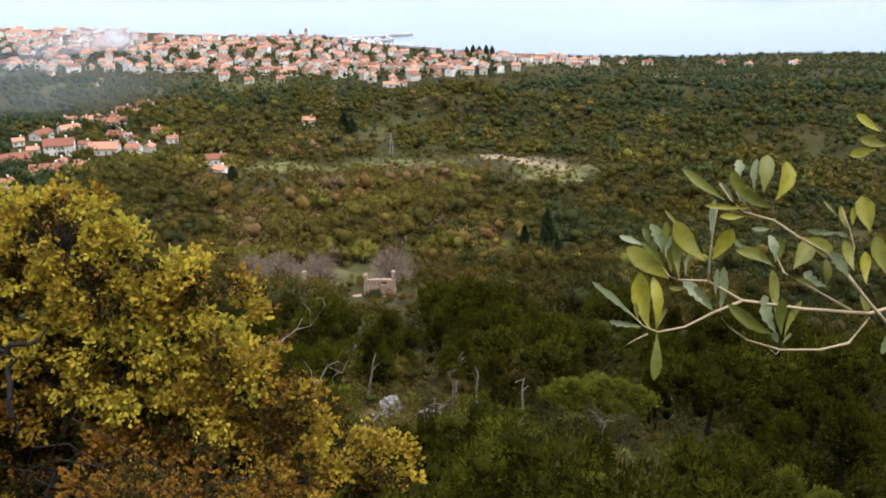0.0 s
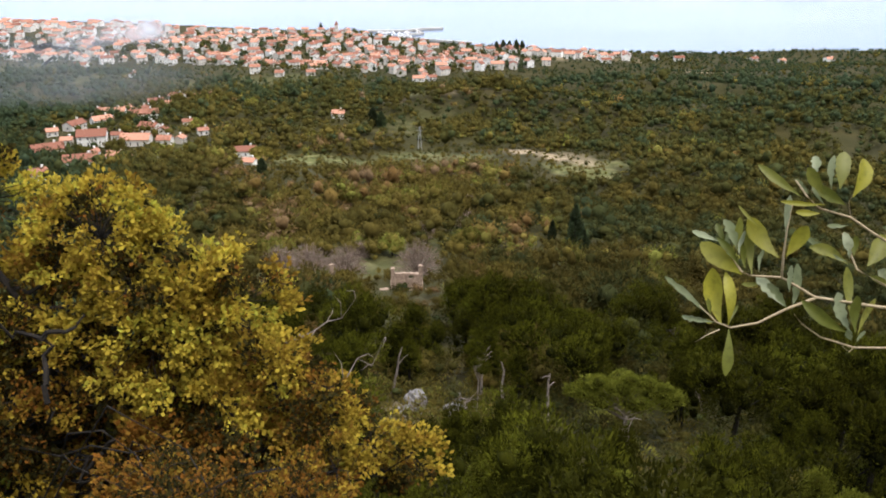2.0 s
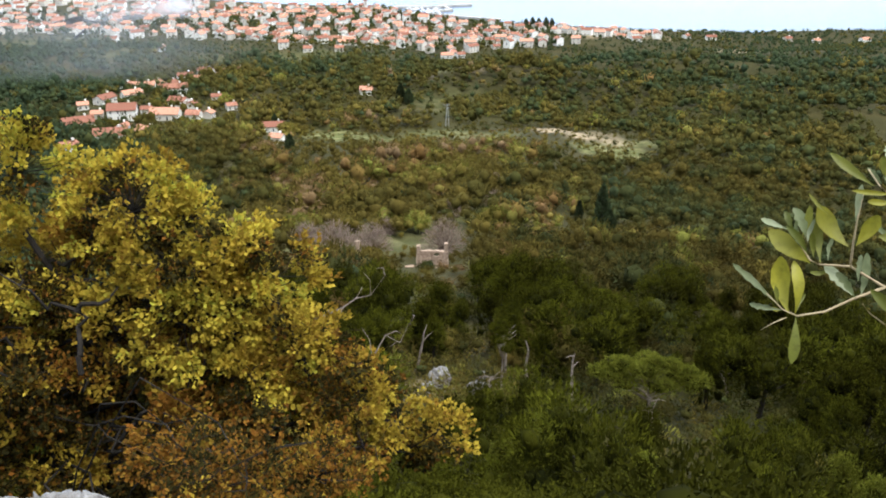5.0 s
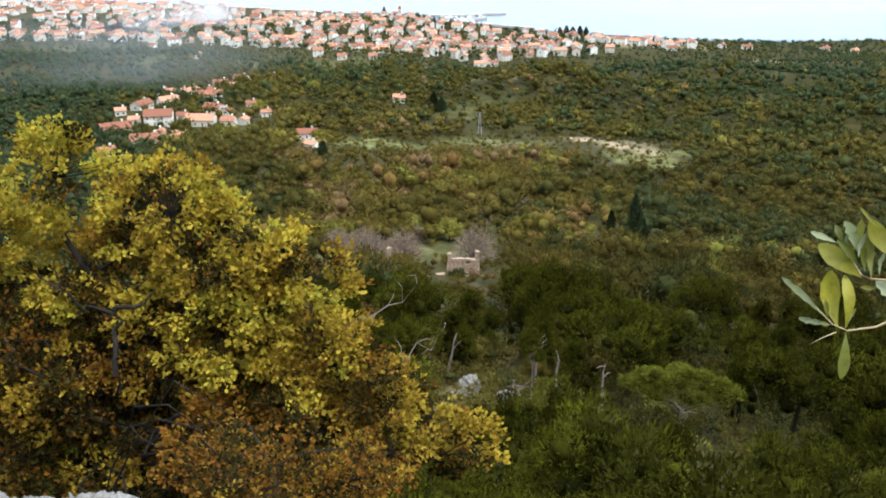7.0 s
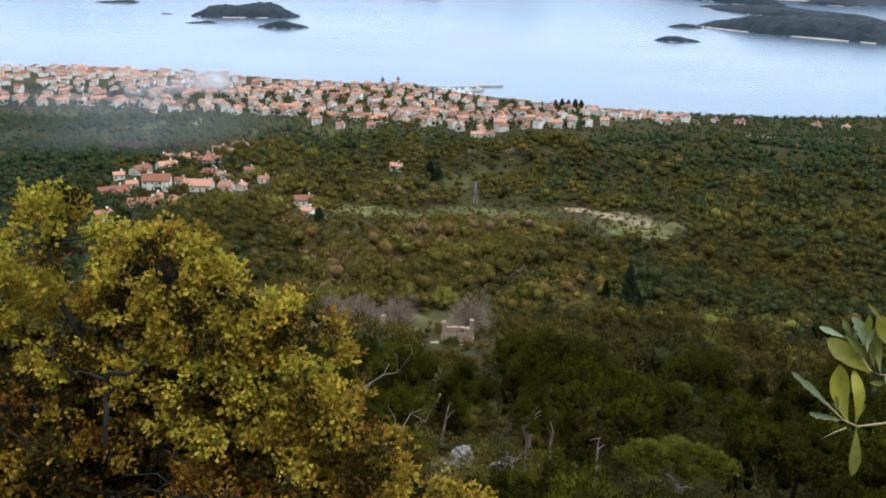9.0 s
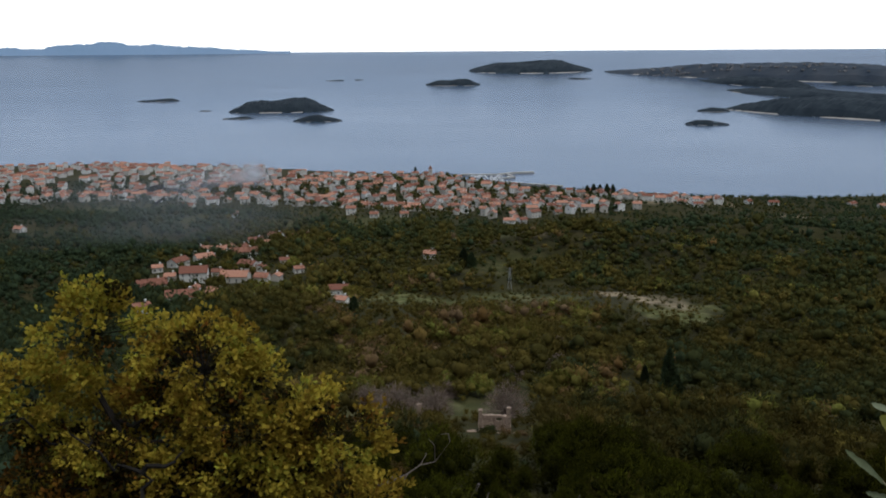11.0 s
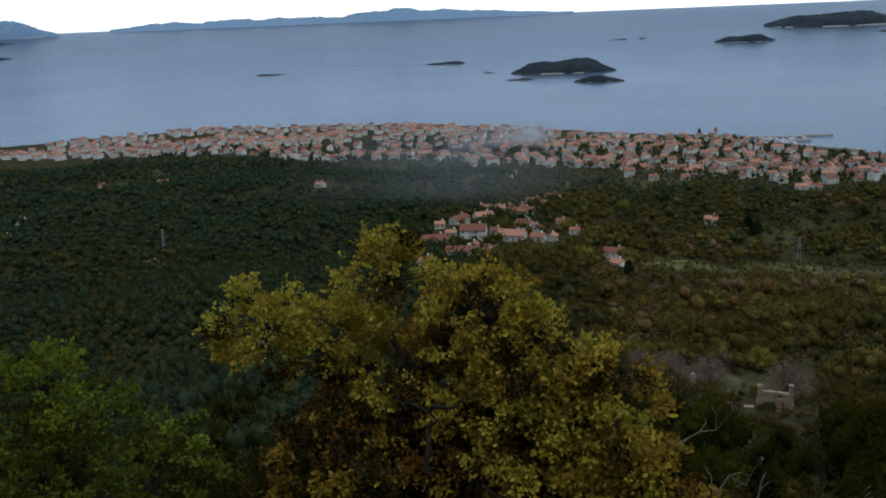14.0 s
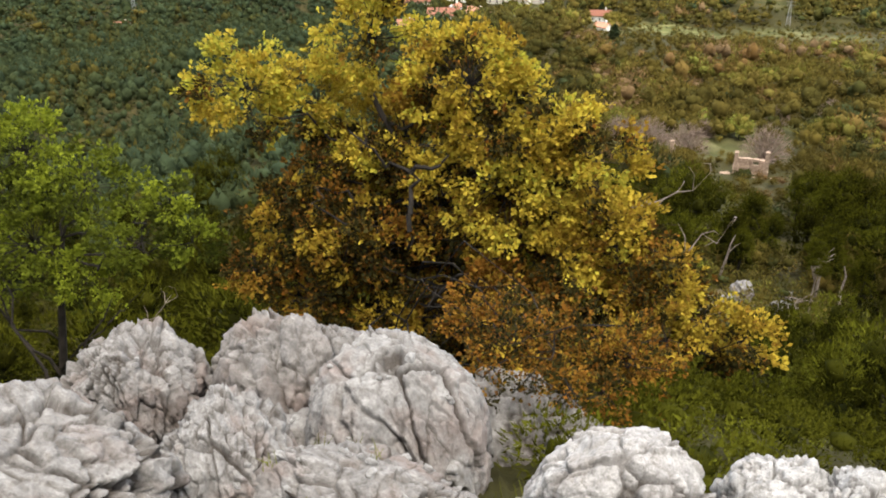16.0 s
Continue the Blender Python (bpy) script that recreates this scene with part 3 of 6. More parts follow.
def house(x, y, kind, turn, scale=1.0, label="", group=""):
    wall, roof, chim, win, spots = HOUSE_KINDS[kind]
    root = new("house")
    root.matrix_basis = Matrix.Translation((x, y, float(ground_z(x, y)))) @ Matrix.Rotation(radians(turn), 4, 'Z') @ Matrix.Scale(scale, 4)
    tagged(root, label or "pale rendered house with a terracotta gable roof", "house", group)
    for nm, me in (("wall", wall), ("roof", roof), ("chimney", chim)):
        o = new(nm, me)
        o.parent = root
    for sx, sy, sz, a in spots:
        o = new("window", win)
        o.parent = root
        o.matrix_basis = Matrix.Translation((sx, sy, sz)) @ Matrix.Rotation(radians(a), 4, 'Z')
    return root


# the hamlet above the town
UPPER_HAMLET = [(-128, 536, 5, 84), (-117, 527, 6, 4), (-115, 555, 2, 60), (-112, 476, 5, 35), (-97, 509, 8, 12), (-104, 588, 5, 15), (-90, 558, 5, 20),
                (-94, 610, 5, -30), (-80, 590, 5, 15), (-120, 455, 5, 60), (-126, 438, 9, 20), (-104, 421, 7, 6), (-115, 420, 9, 5), (-86, 426, 6, -5),
                (-96, 434, 9, 0)]
LOWER_HAMLET = [(-86, 462, 5, -28), (-79, 456, 9, 80), (-74, 431, 2, -10), (-68, 437, 9, 75), (-119, 403, 6, 25), (-97, 370, 6, 10), (-97, 391, 9, 75),
                (-84, 376, 5, -35), (-60, 459, 9, 20), (-36, 416, 5, 2), (-30, 359, 9, -20), (-108, 350, 2, 30), (-70, 480, 9, 10), (-104, 545, 2, 70),
                (-74, 612, 2, 20)]
HAMLET = UPPER_HAMLET + LOWER_HAMLET
for x, y, k, a in HAMLET:
    house(x, y, k, a, 1.0, "small white rendered house with orange tiled roof among trees", "hamlet houses")
for x, y, k, a in [(-199, 802, 1, -10), (-145, 729, 2, 0), (-52, 742, 0, 0), (-8, 714, 2, 5), (-32, 719, 2, -8), (-87, 880, 3, 0), (-541, 692, 5, 30), (-517, 701, 2, 20),
                   (-441, 503, 5, 55), (-401, 445, 2, 40), (-242, 356, 2, 20), (-268, 617, 2, -20), (-464, 716, 5, 15), (330, 880, 2, 30), (352, 872, 5, -10), (430, 872, 5, 25), (455, 862, 2, 10), (505, 862, 5, 15), (270, 850, 5, 5), (8, 492, 2, 5), (78, 735, 5, 0), (90, 742, 2, 10)]:
    house(x, y, k, a, 1.0, "lone pale house with tiled roof among dark trees", "scattered houses")

FRONT_AZ = (-46, -41, -30, -24, -17, -10, -7, 0, 3, 6, 8, 10.4, 14, 19)
FRONT_R = (1270, 1215, 1070, 985, 900, 865, 820, 790, 775, 748, 780, 815, 855, 920)


def town_spots():
    rnd = random.Random(4)
    got = []
    grid = {}
    for _ in range(30000):
        az = rnd.uniform(-43, 19)
        f, c = np.interp(az, FRONT_AZ, FRONT_R), np.interp(az, COAST_AZ, COAST_R) - 50
        if f > c:
            continue
        r = rnd.uniform(f, c)
        x, y = r * math.sin(radians(az)), r * math.cos(radians(az))
        dens = 0.42 + 1.0 * noise.noise(Vector((x / 90, y / 90, 1.7))) + (0.35 if -14 < az < 8 else 0) - (0.5 if az > 12 and r < c - 70 else 0)
        if rnd.random() > dens:
            continue
        gx, gy = int(x // 15), int(y // 15)
        if any((x - a) ** 2 + (y - b) ** 2 < 15.8 ** 2 for i in (-1, 0, 1) for j in (-1, 0, 1) for a, b in grid.get((gx + i, gy + j), [])):
            continue
        grid.setdefault((gx, gy), []).append((x, y))
        got.append((x, y, rnd.choice((0, 0, 1, 1, 2, 3, 4, 5)), rnd.choice((0, 90)) + rnd.gauss(-8, 26)))
    return got


TOWN = sorted(town_spots(), key=lambda p: math.hypot(p[0], p[1]))[:1100]
for x, y, k, a in TOWN[:270]:
    house(x, y, k, a, 1.0, "pale house with terracotta roof in the coastal town", "town houses")


def joined_houses(spots):
    V, F, I = [], [], []
    for x, y, k, a in spots:
        m = Matrix.Translation((x, y, float(ground_z(x, y)))) @ Matrix.Rotation(radians(a), 4, 'Z')
        wall, roof, chim, win, places = HOUSE_KINDS[k]
        bits = [(wall, m, 0), (roof, m, 1)] + [(win, m @ Matrix.Translation(p[:3]) @ Matrix.Rotation(radians(p[3]), 4, 'Z'), 2) for p in places[:4]]
        for me, mm, idx in bits:
            b = len(V)
            V += [tuple(mm @ v.co) for v in me.vertices]
            for p in me.polygons:
                F.append([b + i for i in p.vertices])
                I.append(idx)
    ob = link_mesh("town_houses", V, F, [M_WALL, M_ROOF, M_GLASS], index=I)
    tagged(ob, "dense far rows of pale houses with terracotta roofs", "houses", kind="stuff")


joined_houses(TOWN[270:])


def harbour():
    """Two stone moles and the moored boats."""
    for pts, wd in ((((62, 1150), (105, 1146), (128, 1160), (152, 1166)), 5.0), (((96, 1090), (130, 1062), (170, 1040)), 4.0), (((118, 1150), (124, 1120), (104, 1112)), 3.0)):
        bm = bmesh.new()
        for (x0, y0), (x1, y1) in zip(pts, pts[1:]):
            v = Vector((x1 - x0, y1 - y0, 0))
            m = Matrix.Translation(((x0 + x1) / 2, (y0 + y1) / 2, 0.4)) @ Matrix.Rotation(math.atan2(v.y, v.x), 4, 'Z') @ Matrix.Diagonal((v.length + wd, wd, 3.2, 1))
            bmesh.ops.create_cube(bm, size=1, matrix=m)
        me = bpy.data.meshes.new("breakwater")
        bm.to_mesh(me)
        bm.free()
        me.materials.append(M_CONC)
        tagged(new("breakwater", me), "pale stone breakwater sheltering the small harbour", "breakwater", "harbour moles")
    rnd = random.Random(8)
    bm = bmesh.new()
    for (a, b, c) in ((-3.5, 0, 0.9),):
        box(bm, (-3.2, -1.1, -0.3), (3.0, 1.1, 0.9))
        for v in bm.verts:
            if v.co.x > 2:
                v.co.y *= 0.2
                v.co.x += 1.2
    me = bpy.data.meshes.new("hull")
    bm.to_mesh(me)
    bm.free()
    me.materials.append(M_WHITE)
    bm = bmesh.new()
    box(bm, (-1.6, -0.8, 0.92), (0.9, 0.8, 2.0))
    cab = bpy.data.meshes.new("cabin")
    bm.to_mesh(cab)
    bm.free()
    cab.materials.append(M_WHITE)
    for i in range(26):
        x = rnd.uniform(72, 122)
        y = rnd.uniform(1092, 1140)
        root = new("motor_boat")
        root.matrix_basis = pose(x, y, 0.05, 0, 0, rnd.choice((20, 110)) + rnd.gauss(0, 8))
        tagged(root, "small white motor boat moored in the harbour", "boat", "moored boats")
        for nm, m2 in (("hull", me), ("cabin", cab)):
            o = new(nm, m2)
            o.parent = root


harbour()


def church():
    root = new("church_tower")
    x, y = 20, 1090
    root.location = (x, y, float(ground_z(x, y)))
    tagged(root, "tall pale stone church bell tower in the town", "tower")
    bm = bmesh.new()
    box(bm, (-2.2, -2.2, -2), (2.2, 2.2, 12))
    part("wall", bm, M_WALL, root)
    bm = bmesh.new()
    bmesh.ops.create_cone(bm, segments=4, radius1=3.4, radius2=0.1, depth=5, cap_ends=True, matrix=Matrix.Translation((0, 0, 14.5)) @ Matrix.Rotation(radians(45), 4, 'Z'))
    part("roof", bm, M_ROOF, root)
    for a in range(4):
        bm = bmesh.new()
        bmesh.ops.create_cube(bm, size=1, matrix=Matrix.Rotation(radians(90 * a), 4, 'Z') @ Matrix.Translation((0, -2.2, 9.5)) @ Matrix.Diagonal((1.4, 0.1, 2.6, 1)))
        part("belfry_opening", bm, M_GLASS, root)


church()


# ---- woodland ----
def ball(sub):
    bm = bmesh.new()
    bmesh.ops.create_icosphere(bm, subdivisions=sub, radius=1)
    V = np.array([v.co[:] for v in bm.verts])
    F = np.array([[v.index for v in f.verts] for f in bm.faces])
    bm.free()
    return V, F


BALLS = {1: ball(1), 2: ball(2)}


def crowns(x, y, z, rad, high, k, long, wide, rs, sub=1, fill=0.66, rise=0.58, up=0.5):
    """Needle tufts on uneven crowns, and a closed leafy core inside each: (n * k, 3, 3) and (verts, tris)."""
    n = len(x)
    sc = np.stack([rad, rad, high * 0.5], -1)[:, None, :]
    mid = np.stack([x, y, z + high * rise], -1)[:, None, :]
    ph = rs.uniform(0, 6.28, (n, 1, 3))

    def lump(d):
        return 1 + 0.20 * np.sin(5.5 * d[..., :1] + ph[..., :1]) * np.sin(5.5 * d[..., 1:2] + ph[..., 1:2]) + 0.13 * np.sin(7 * d[..., 2:3] + 4 * d[..., :1] + ph[..., 2:3])
    d = rs.normal(size=(n, k, 3))
    d[..., 2] = d[..., 2] * 0.9 + 0.3
    d /= np.linalg.norm(d, axis=2, keepdims=True)
    c = mid + d * lump(d) * rs.uniform(0.72, 1.0, (n, k, 1)) * sc
    way = d + rs.normal(size=d.shape) * 0.55 + np.array([0, 0, up])
    way /= np.linalg.norm(way, axis=2, keepdims=True)
    s = np.cross(way, rs.normal(size=d.shape))
    s /= np.linalg.norm(s, axis=2, keepdims=True) + 1e-9
    L = (long * rad)[:, None, None] * rs.uniform(0.6, 1.3, (n, k, 1))
    W = (wide * rad)[:, None, None] * rs.uniform(0.6, 1.3, (n, k, 1))
    T = np.stack([c - s * W, c + s * W, c + way * L], 2).reshape(-1, 3, 3)
    B, F = BALLS[sub]
    b = np.broadcast_to(B, (n, *B.shape))
    cv = mid + b * lump(b) * fill * sc * rs.uniform(0.86, 1.1, (n, len(B), 1))
    return T, (cv.reshape(-1, 3), (F[None] + len(B) * np.arange(n)[:, None, None]).reshape(-1, 3))


def noise_grid(x, y, scale, seed):
    """Cheap smooth noise in 0..1 from sums of waves."""
    rs = np.random.RandomState(seed)
    out = np.zeros_like(x)
    for i in range(6):
        a, p, f = rs.uniform(0, 6.28), rs.uniform(0, 6.28), scale * rs.uniform(0.6, 1.9)
        out += np.sin((x * math.cos(a) + y * math.sin(a)) * f + p + 1.5 * np.sin((x * math.sin(a) - y * math.cos(a)) * f * 0.7))
    return np.clip(0.5 + out / 7.0, 0, 1)


def open_mask(x, y):
    m = np.zeros_like(x)
    for cx, cy, rx, ry, s, which in FIELDS:
        m = np.maximum(m, s * (((x - cx) / rx) ** 2 + ((y - cy) / ry) ** 2 < 1.0))
    for hx, hy, k, a in HAMLET:
        m = np.maximum(m, ((x - hx) ** 2 + (y - hy) ** 2 < 9.0 ** 2) * 1.0)
        m = np.maximum(m, ((np.abs(x - hx * 0.965) < 7) & (y < hy) & (y > hy - 15)) * 0.9)
    return m


def scatter(r0, r1, a0, a1, spacing, rs):
    n = int((math.radians(a1 - a0) / 2) * (r1 ** 2 - r0 ** 2) / spacing ** 2)
    r = np.sqrt(rs.uniform(r0 ** 2, r1 ** 2, n))
    a = np.radians(rs.uniform(a0, a1, n))
    return r * np.sin(a), r * np.cos(a)


def tints(x, y, rs):
    """Dark pine woods to the west and on the ridge, olive and brown scrub in drifts on the open slope; haze to the west
    and far off is painted in as a cooler tint.
    """
    r, az = np.hypot(x, y), np.degrees(np.arctan2(x, y))
    n = len(x)
    dry = np.exp(-((az - 6) / 13) ** 2) * np.exp(-((r - 270) / 170) ** 2)
    t = 0.10 + 0.22 * noise_grid(x, y, 0.035, 3) + 0.12 * noise_grid(x, y, 0.16, 9) + 0.14 * dry + rs.normal(0, 0.085, n)
    t = t - 0.10 * np.clip((-az - 12) / 12, 0, 1)
    drift = noise_grid(x, y, 0.075, 61)
    brown = rs.uniform(size=n) < 0.006 + 0.75 * dry * np.clip((drift - 0.52) * 5, 0, 1)
    t = np.where(brown, rs.uniform(0.78, 0.93, n), t)
    fresh = noise_grid(x, y, 0.06, 83)
    green = rs.uniform(size=n) < 0.012 + (0.1 + 0.5 * dry) * np.clip((fresh - 0.58) * 5, 0, 1)
    t = np.where(green & ~brown, rs.uniform(0.45, 0.74, n), t)
    # western woods moved to the cool stops, their haze painted as tint
    west = np.clip((-az - 7) / 10, 0, 1) * np.clip((r - 40) / 60, 0, 1)
    t = np.where(rs.uniform(size=n) < 0.95, t * (1 - 0.62 * west), t)
    t = t - 0.10 * np.clip((az - 9) / 8, 0, 1) * (1 - 0.6 * dry)
    # cooler with distance, again haze put into the tint
    t = np.where(brown | green, t, t - 0.12 * np.clip((r - 430) / 250, 0, 1))
    t = np.maximum(t, 0.13 - 0.13 * west - 0.08 * np.clip((r - 430) / 250, 0, 1))
    return np.clip(t, 0.02, 0.98)


def woods(name, r0, r1, spacing, k, rad, high, long, wide, sub, seed, label, heads=1, a0=-47, a1=42):
    rs = np.random.RandomState(seed)
    x, y = scatter(r0, r1, a0, a1, spacing, rs)
    az, r = np.degrees(np.arctan2(x, y)), np.hypot(x, y)
    keep = rs.uniform(size=len(x)) > open_mask(x, y) ** 1.6 * 0.6
    gaps = 0.35 * np.exp(-((az - 4) / 13) ** 2) * np.exp(-((r - 340) / 110) ** 2)
    keep &= rs.uniform(size=len(x)) > gaps
    front = np.interp(az, FRONT_AZ, FRONT_R, right=2000)
    coast = np.interp(az, COAST_AZ, COAST_R)
    keep &= (r < coast - 22) & ((r < front - 4) | (rs.uniform(size=len(x)) < 0.85))
    if a0 == -47:      # the young plantation to the west is sown apart
        keep &= (az > -13.5 + 3 * np.sin(r / 30)) | (r < 80) | (r > 430 + 25 * np.sin(az))
    keep &= (np.hypot(x - 12.4, (y - 136) * 0.8) > 4.2)
    x, y, r, front = x[keep], y[keep], r[keep], front[keep]
    f = (0.72 + 0.55 * noise_grid(x, y, 0.045, seed + 1)) * np.exp(rs.normal(0, 0.28, len(x)))
    f = np.where(r > front, np.clip(f, 0.45, 1.2) * 0.9, np.where(r > front - 110, np.clip(f, 0, 1) * 0.6, np.clip(f, 0, 1.7)))
    tn = tints(x, y, rs)
    az, r = np.degrees(np.arctan2(x, y)), np.hypot(x, y)
    f = np.where(r < 92, f * 0.72, f)
    f = np.where((az > 13) & (r > 760), np.minimum(f, 0.72), f)                               # open ridge by the shore
    f = np.where((np.abs(x - 5) < 17) & (y > 139) & (y < 172), np.minimum(f, 0.34), f)         # and round the bare trees
    f = np.where((open_mask(x, y) > 0.5) & (r > 280), np.minimum(f, 0.3), f)
    f = np.where((np.abs(az - 5.0) < 3.4) & (r > 90) & (r < 146), np.minimum(f, 0.42), f)      # low scrub below the ruin
    for cx, cy, rx, ry in ((90, 338, 26, 44), (-8, 345, 30, 52), (50, 385, 40, 40)):           # low scrub round the fields
        f = np.where(((x - cx) / rx) ** 2 + ((y - cy) / ry) ** 2 < 1, np.minimum(f, 0.25 + 0.4 * rs.uniform(size=len(x)) ** 3), f)
    z, ra, hi = ground_z(x, y), rad * f, high * f * rs.uniform(0.8, 1.35, len(x))
    if heads > 1:      # every crown is a huddle of smaller heads, set off sideways and in height
        x, y, z, ra, hi, tn = (np.repeat(q, heads) for q in (x, y, z, ra, hi, tn))
        a, off = rs.uniform(0, 6.28, len(x)), rs.uniform(0.25, 0.75, len(x)) * ra
        x, y = x + off * np.cos(a), y + off * np.sin(a)
        sink = rs.uniform(-0.1, 0.32, len(x))
        ra, z, hi = ra * rs.uniform(0.5, 0.8, len(x)), z + hi * (0.24 - sink), hi * rs.uniform(0.5, 0.75, len(x))
        tn = np.clip(tn + rs.normal(0, 0.025, len(x)), 0.02, 0.98)
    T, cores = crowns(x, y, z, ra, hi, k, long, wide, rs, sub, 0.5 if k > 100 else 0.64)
    # core tints lowered: shade inside the crowns is put into the colour
    ob = leaf_mesh(name, T, M_WOODS, tint=np.repeat(tn, k), cores=cores, core_shade=np.repeat(np.where(tn > 0.78, tn, np.where(tn > 0.13, np.maximum(tn * 0.75, 0.15), tn * 0.75)), len(BALLS[sub][0])))
    tagged(ob, label, "woodland", kind="stuff")


woods("near_woodland", 62, 152, 4.1, 200, 2.3, 3.9, 0.27, 0.046, 1, 20, "dense evergreen scrub and pines in olive and brown", 4)
woods("middle_woodland", 152, 330, 4.6, 64, 2.5, 4.2, 0.36, 0.078, 1, 21, "dense evergreen scrub and pines in olive and brown", 3)
woods("young_plantation", 80, 450, 2.9, 26, 1.65, 3.6, 0.5, 0.10, 1, 24, "even young dark green pine plantation", 1, -46.9, -11)
woods("upper_woodland", 330, 640, 5.0, 18, 3.1, 5.2, 0.5, 0.15, 1, 22, "dark green woodland on the lower slope", 2)
woods("far_woodland", 640, 1120, 6.6, 14, 2.7, 4.8, 0.5, 0.17, 1, 23, "dark green far woodland above the town")


def shrubs(name, r0, r1, a0, a1, spacing, k, rad, high, long, wide, seed, label, shift=0.08, fill=0.45, mat=None):
    rs = np.random.RandomState(seed)
    x, y = scatter(r0, r1, a0, a1, spacing, rs)
    clear = np.hypot(x - 17.6, y - 46.4) > 1.3
    x, y = x[clear], y[clear]
    f = rs.uniform(0.5, 1.3, len(x))
    tn = np.clip(tints(x, y, rs) + shift, 0.17, 0.98)
    T, cores = crowns(x, y, ground_z(x, y) - 0.1 * high, rad * f, high * f, k, long, wide, rs, 1, fill)
    # cores tinted below their leaves, painting the shade inside each shrub
    tagged(leaf_mesh(name, T, mat or M_WOODS, tint=np.repeat(tn, k), cores=cores, core_shade=np.repeat(np.maximum(tn * 0.6, 0.15), len(BALLS[1][0]))), label, "shrubs", kind="stuff")


shrubs("slope_shrubs", 14, 40, -48, 40, 1.6, 340, 0.9, 1.3, 0.12, 0.026, 36, "low olive-green shrubs just below the brink", -0.02, 0.3, M_PINE)
shrubs("hillside_shrubs", 40, 80, -48, 40, 1.6, 170, 1.15, 1.5, 0.20, 0.045, 31, "low olive-green shrubs covering the steep slope", -0.05, 0.3)
# next two: darker M_PINE colours put the slope's shade into the scrub
shrubs("brink_shrubs", 4.6, 14, -62, 48, 0.95, 480, 0.42, 0.5, 0.13, 0.035, 33, "low green scrub just below the rocks", 0.06, 0.4, M_PINE)
shrubs("rock_edge_scrub", 2.7, 6.5, -9, 46, 0.3, 340, 0.19, 0.24, 0.15, 0.036, 34, "low green scrub between the rocks", 0.1, 0.35, M_PINE)
shrubs("meadow_bushes", 290, 435, -8, 22, 5.0, 36, 0.9, 1.3, 0.4, 0.13, 35, "low bushes dotted over the meadows", 0.05, 0.6)


def pine_kind(rad, high, clumps, seed, umbrella=False, low=0.25, tone=0.95):
    """One pine: trunk with limbs, and a crown of many needle tufts grouped into uneven pads."""
    rs = np.random.RandomState(seed)
    root = new("umbrella_pine" if umbrella else "pine_tree")
    bm = bmesh.new()
    lean = rs.uniform(-0.25, 0.25, 2)
    top = (lean[0] * high * 0.3, lean[1] * high * 0.3, high * (0.72 if umbrella else 0.9))
    mid = (lean[0] * high * 0.1 + 0.1, lean[1] * high * 0.1, high * 0.4)
    tube(bm, [(0, 0, -0.4), mid, top], [(0.02 if tone < 0.7 else 0.05) * high ** 0.8, (0.016 if tone < 0.7 else 0.038) * high ** 0.8, 0.008 * high])
    pads = []
    for i in range(clumps):
        a = rs.uniform(0, 6.28)
        if umbrella:
            q = math.sqrt(rs.uniform(0, 1)) * rad
            c = np.array([q * math.cos(a), 0.30 * q * math.sin(a), high * 0.80 + 0.42 * rad * (1 - (q / rad) ** 2) + rs.normal(0, 0.1)])
            s = rs.uniform(0.16, 0.24) * rad
        else:
            h = rs.uniform(low, 1.0)
            q = rad * min(1.0, 1.05 - h + 2.2 * max(0, low - 0.3)) ** 0.6 * rs.uniform(0.35, 1.0)
            c = np.array([q * math.cos(a), q * math.sin(a), high * h])
            s = rad * rs.uniform(0.40, 0.60)
        pads.append((c, s))
        if i % 3 == 0:
            base = Vector(mid).lerp(Vector(top), rs.uniform(0.2, 1.0))
            tube(bm, [base, (base + Vector(c)) / 2 + Vector((0, 0, -0.1)), c], [0.02 * high ** 0.7, 0.014 * high ** 0.7, 0.006], 4)
    part("trunk", bm, M_GREYWOOD if umbrella else M_BARK, root, "pale weathered trunk with bare limbs" if umbrella else "")
    P = np.array([c for c, s in pads])
    S = np.array([s for c, s in pads])
    tn = np.clip(rs.normal(0.41 if tone == 0.95 else tone, 0.19 if tone == 0.95 else 0.1, len(pads)), 0, 1) if not umbrella else np.clip(rs.normal(tone, 0.05, len(pads)), 0.3, 1.0)
    k = 420
    flat = 0.5 if umbrella else 1.15
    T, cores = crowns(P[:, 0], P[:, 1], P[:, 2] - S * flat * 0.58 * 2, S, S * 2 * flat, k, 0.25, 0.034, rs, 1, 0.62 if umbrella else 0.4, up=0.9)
    # pad cores at 0.3 of the tint paint the shade between the needles
    leaf_mesh("crown", T, M_PINE, root, tint=np.repeat(tn, k), cores=cores, core_shade=np.repeat(tn * 0.3, len(BALLS[1][0])))
    return root


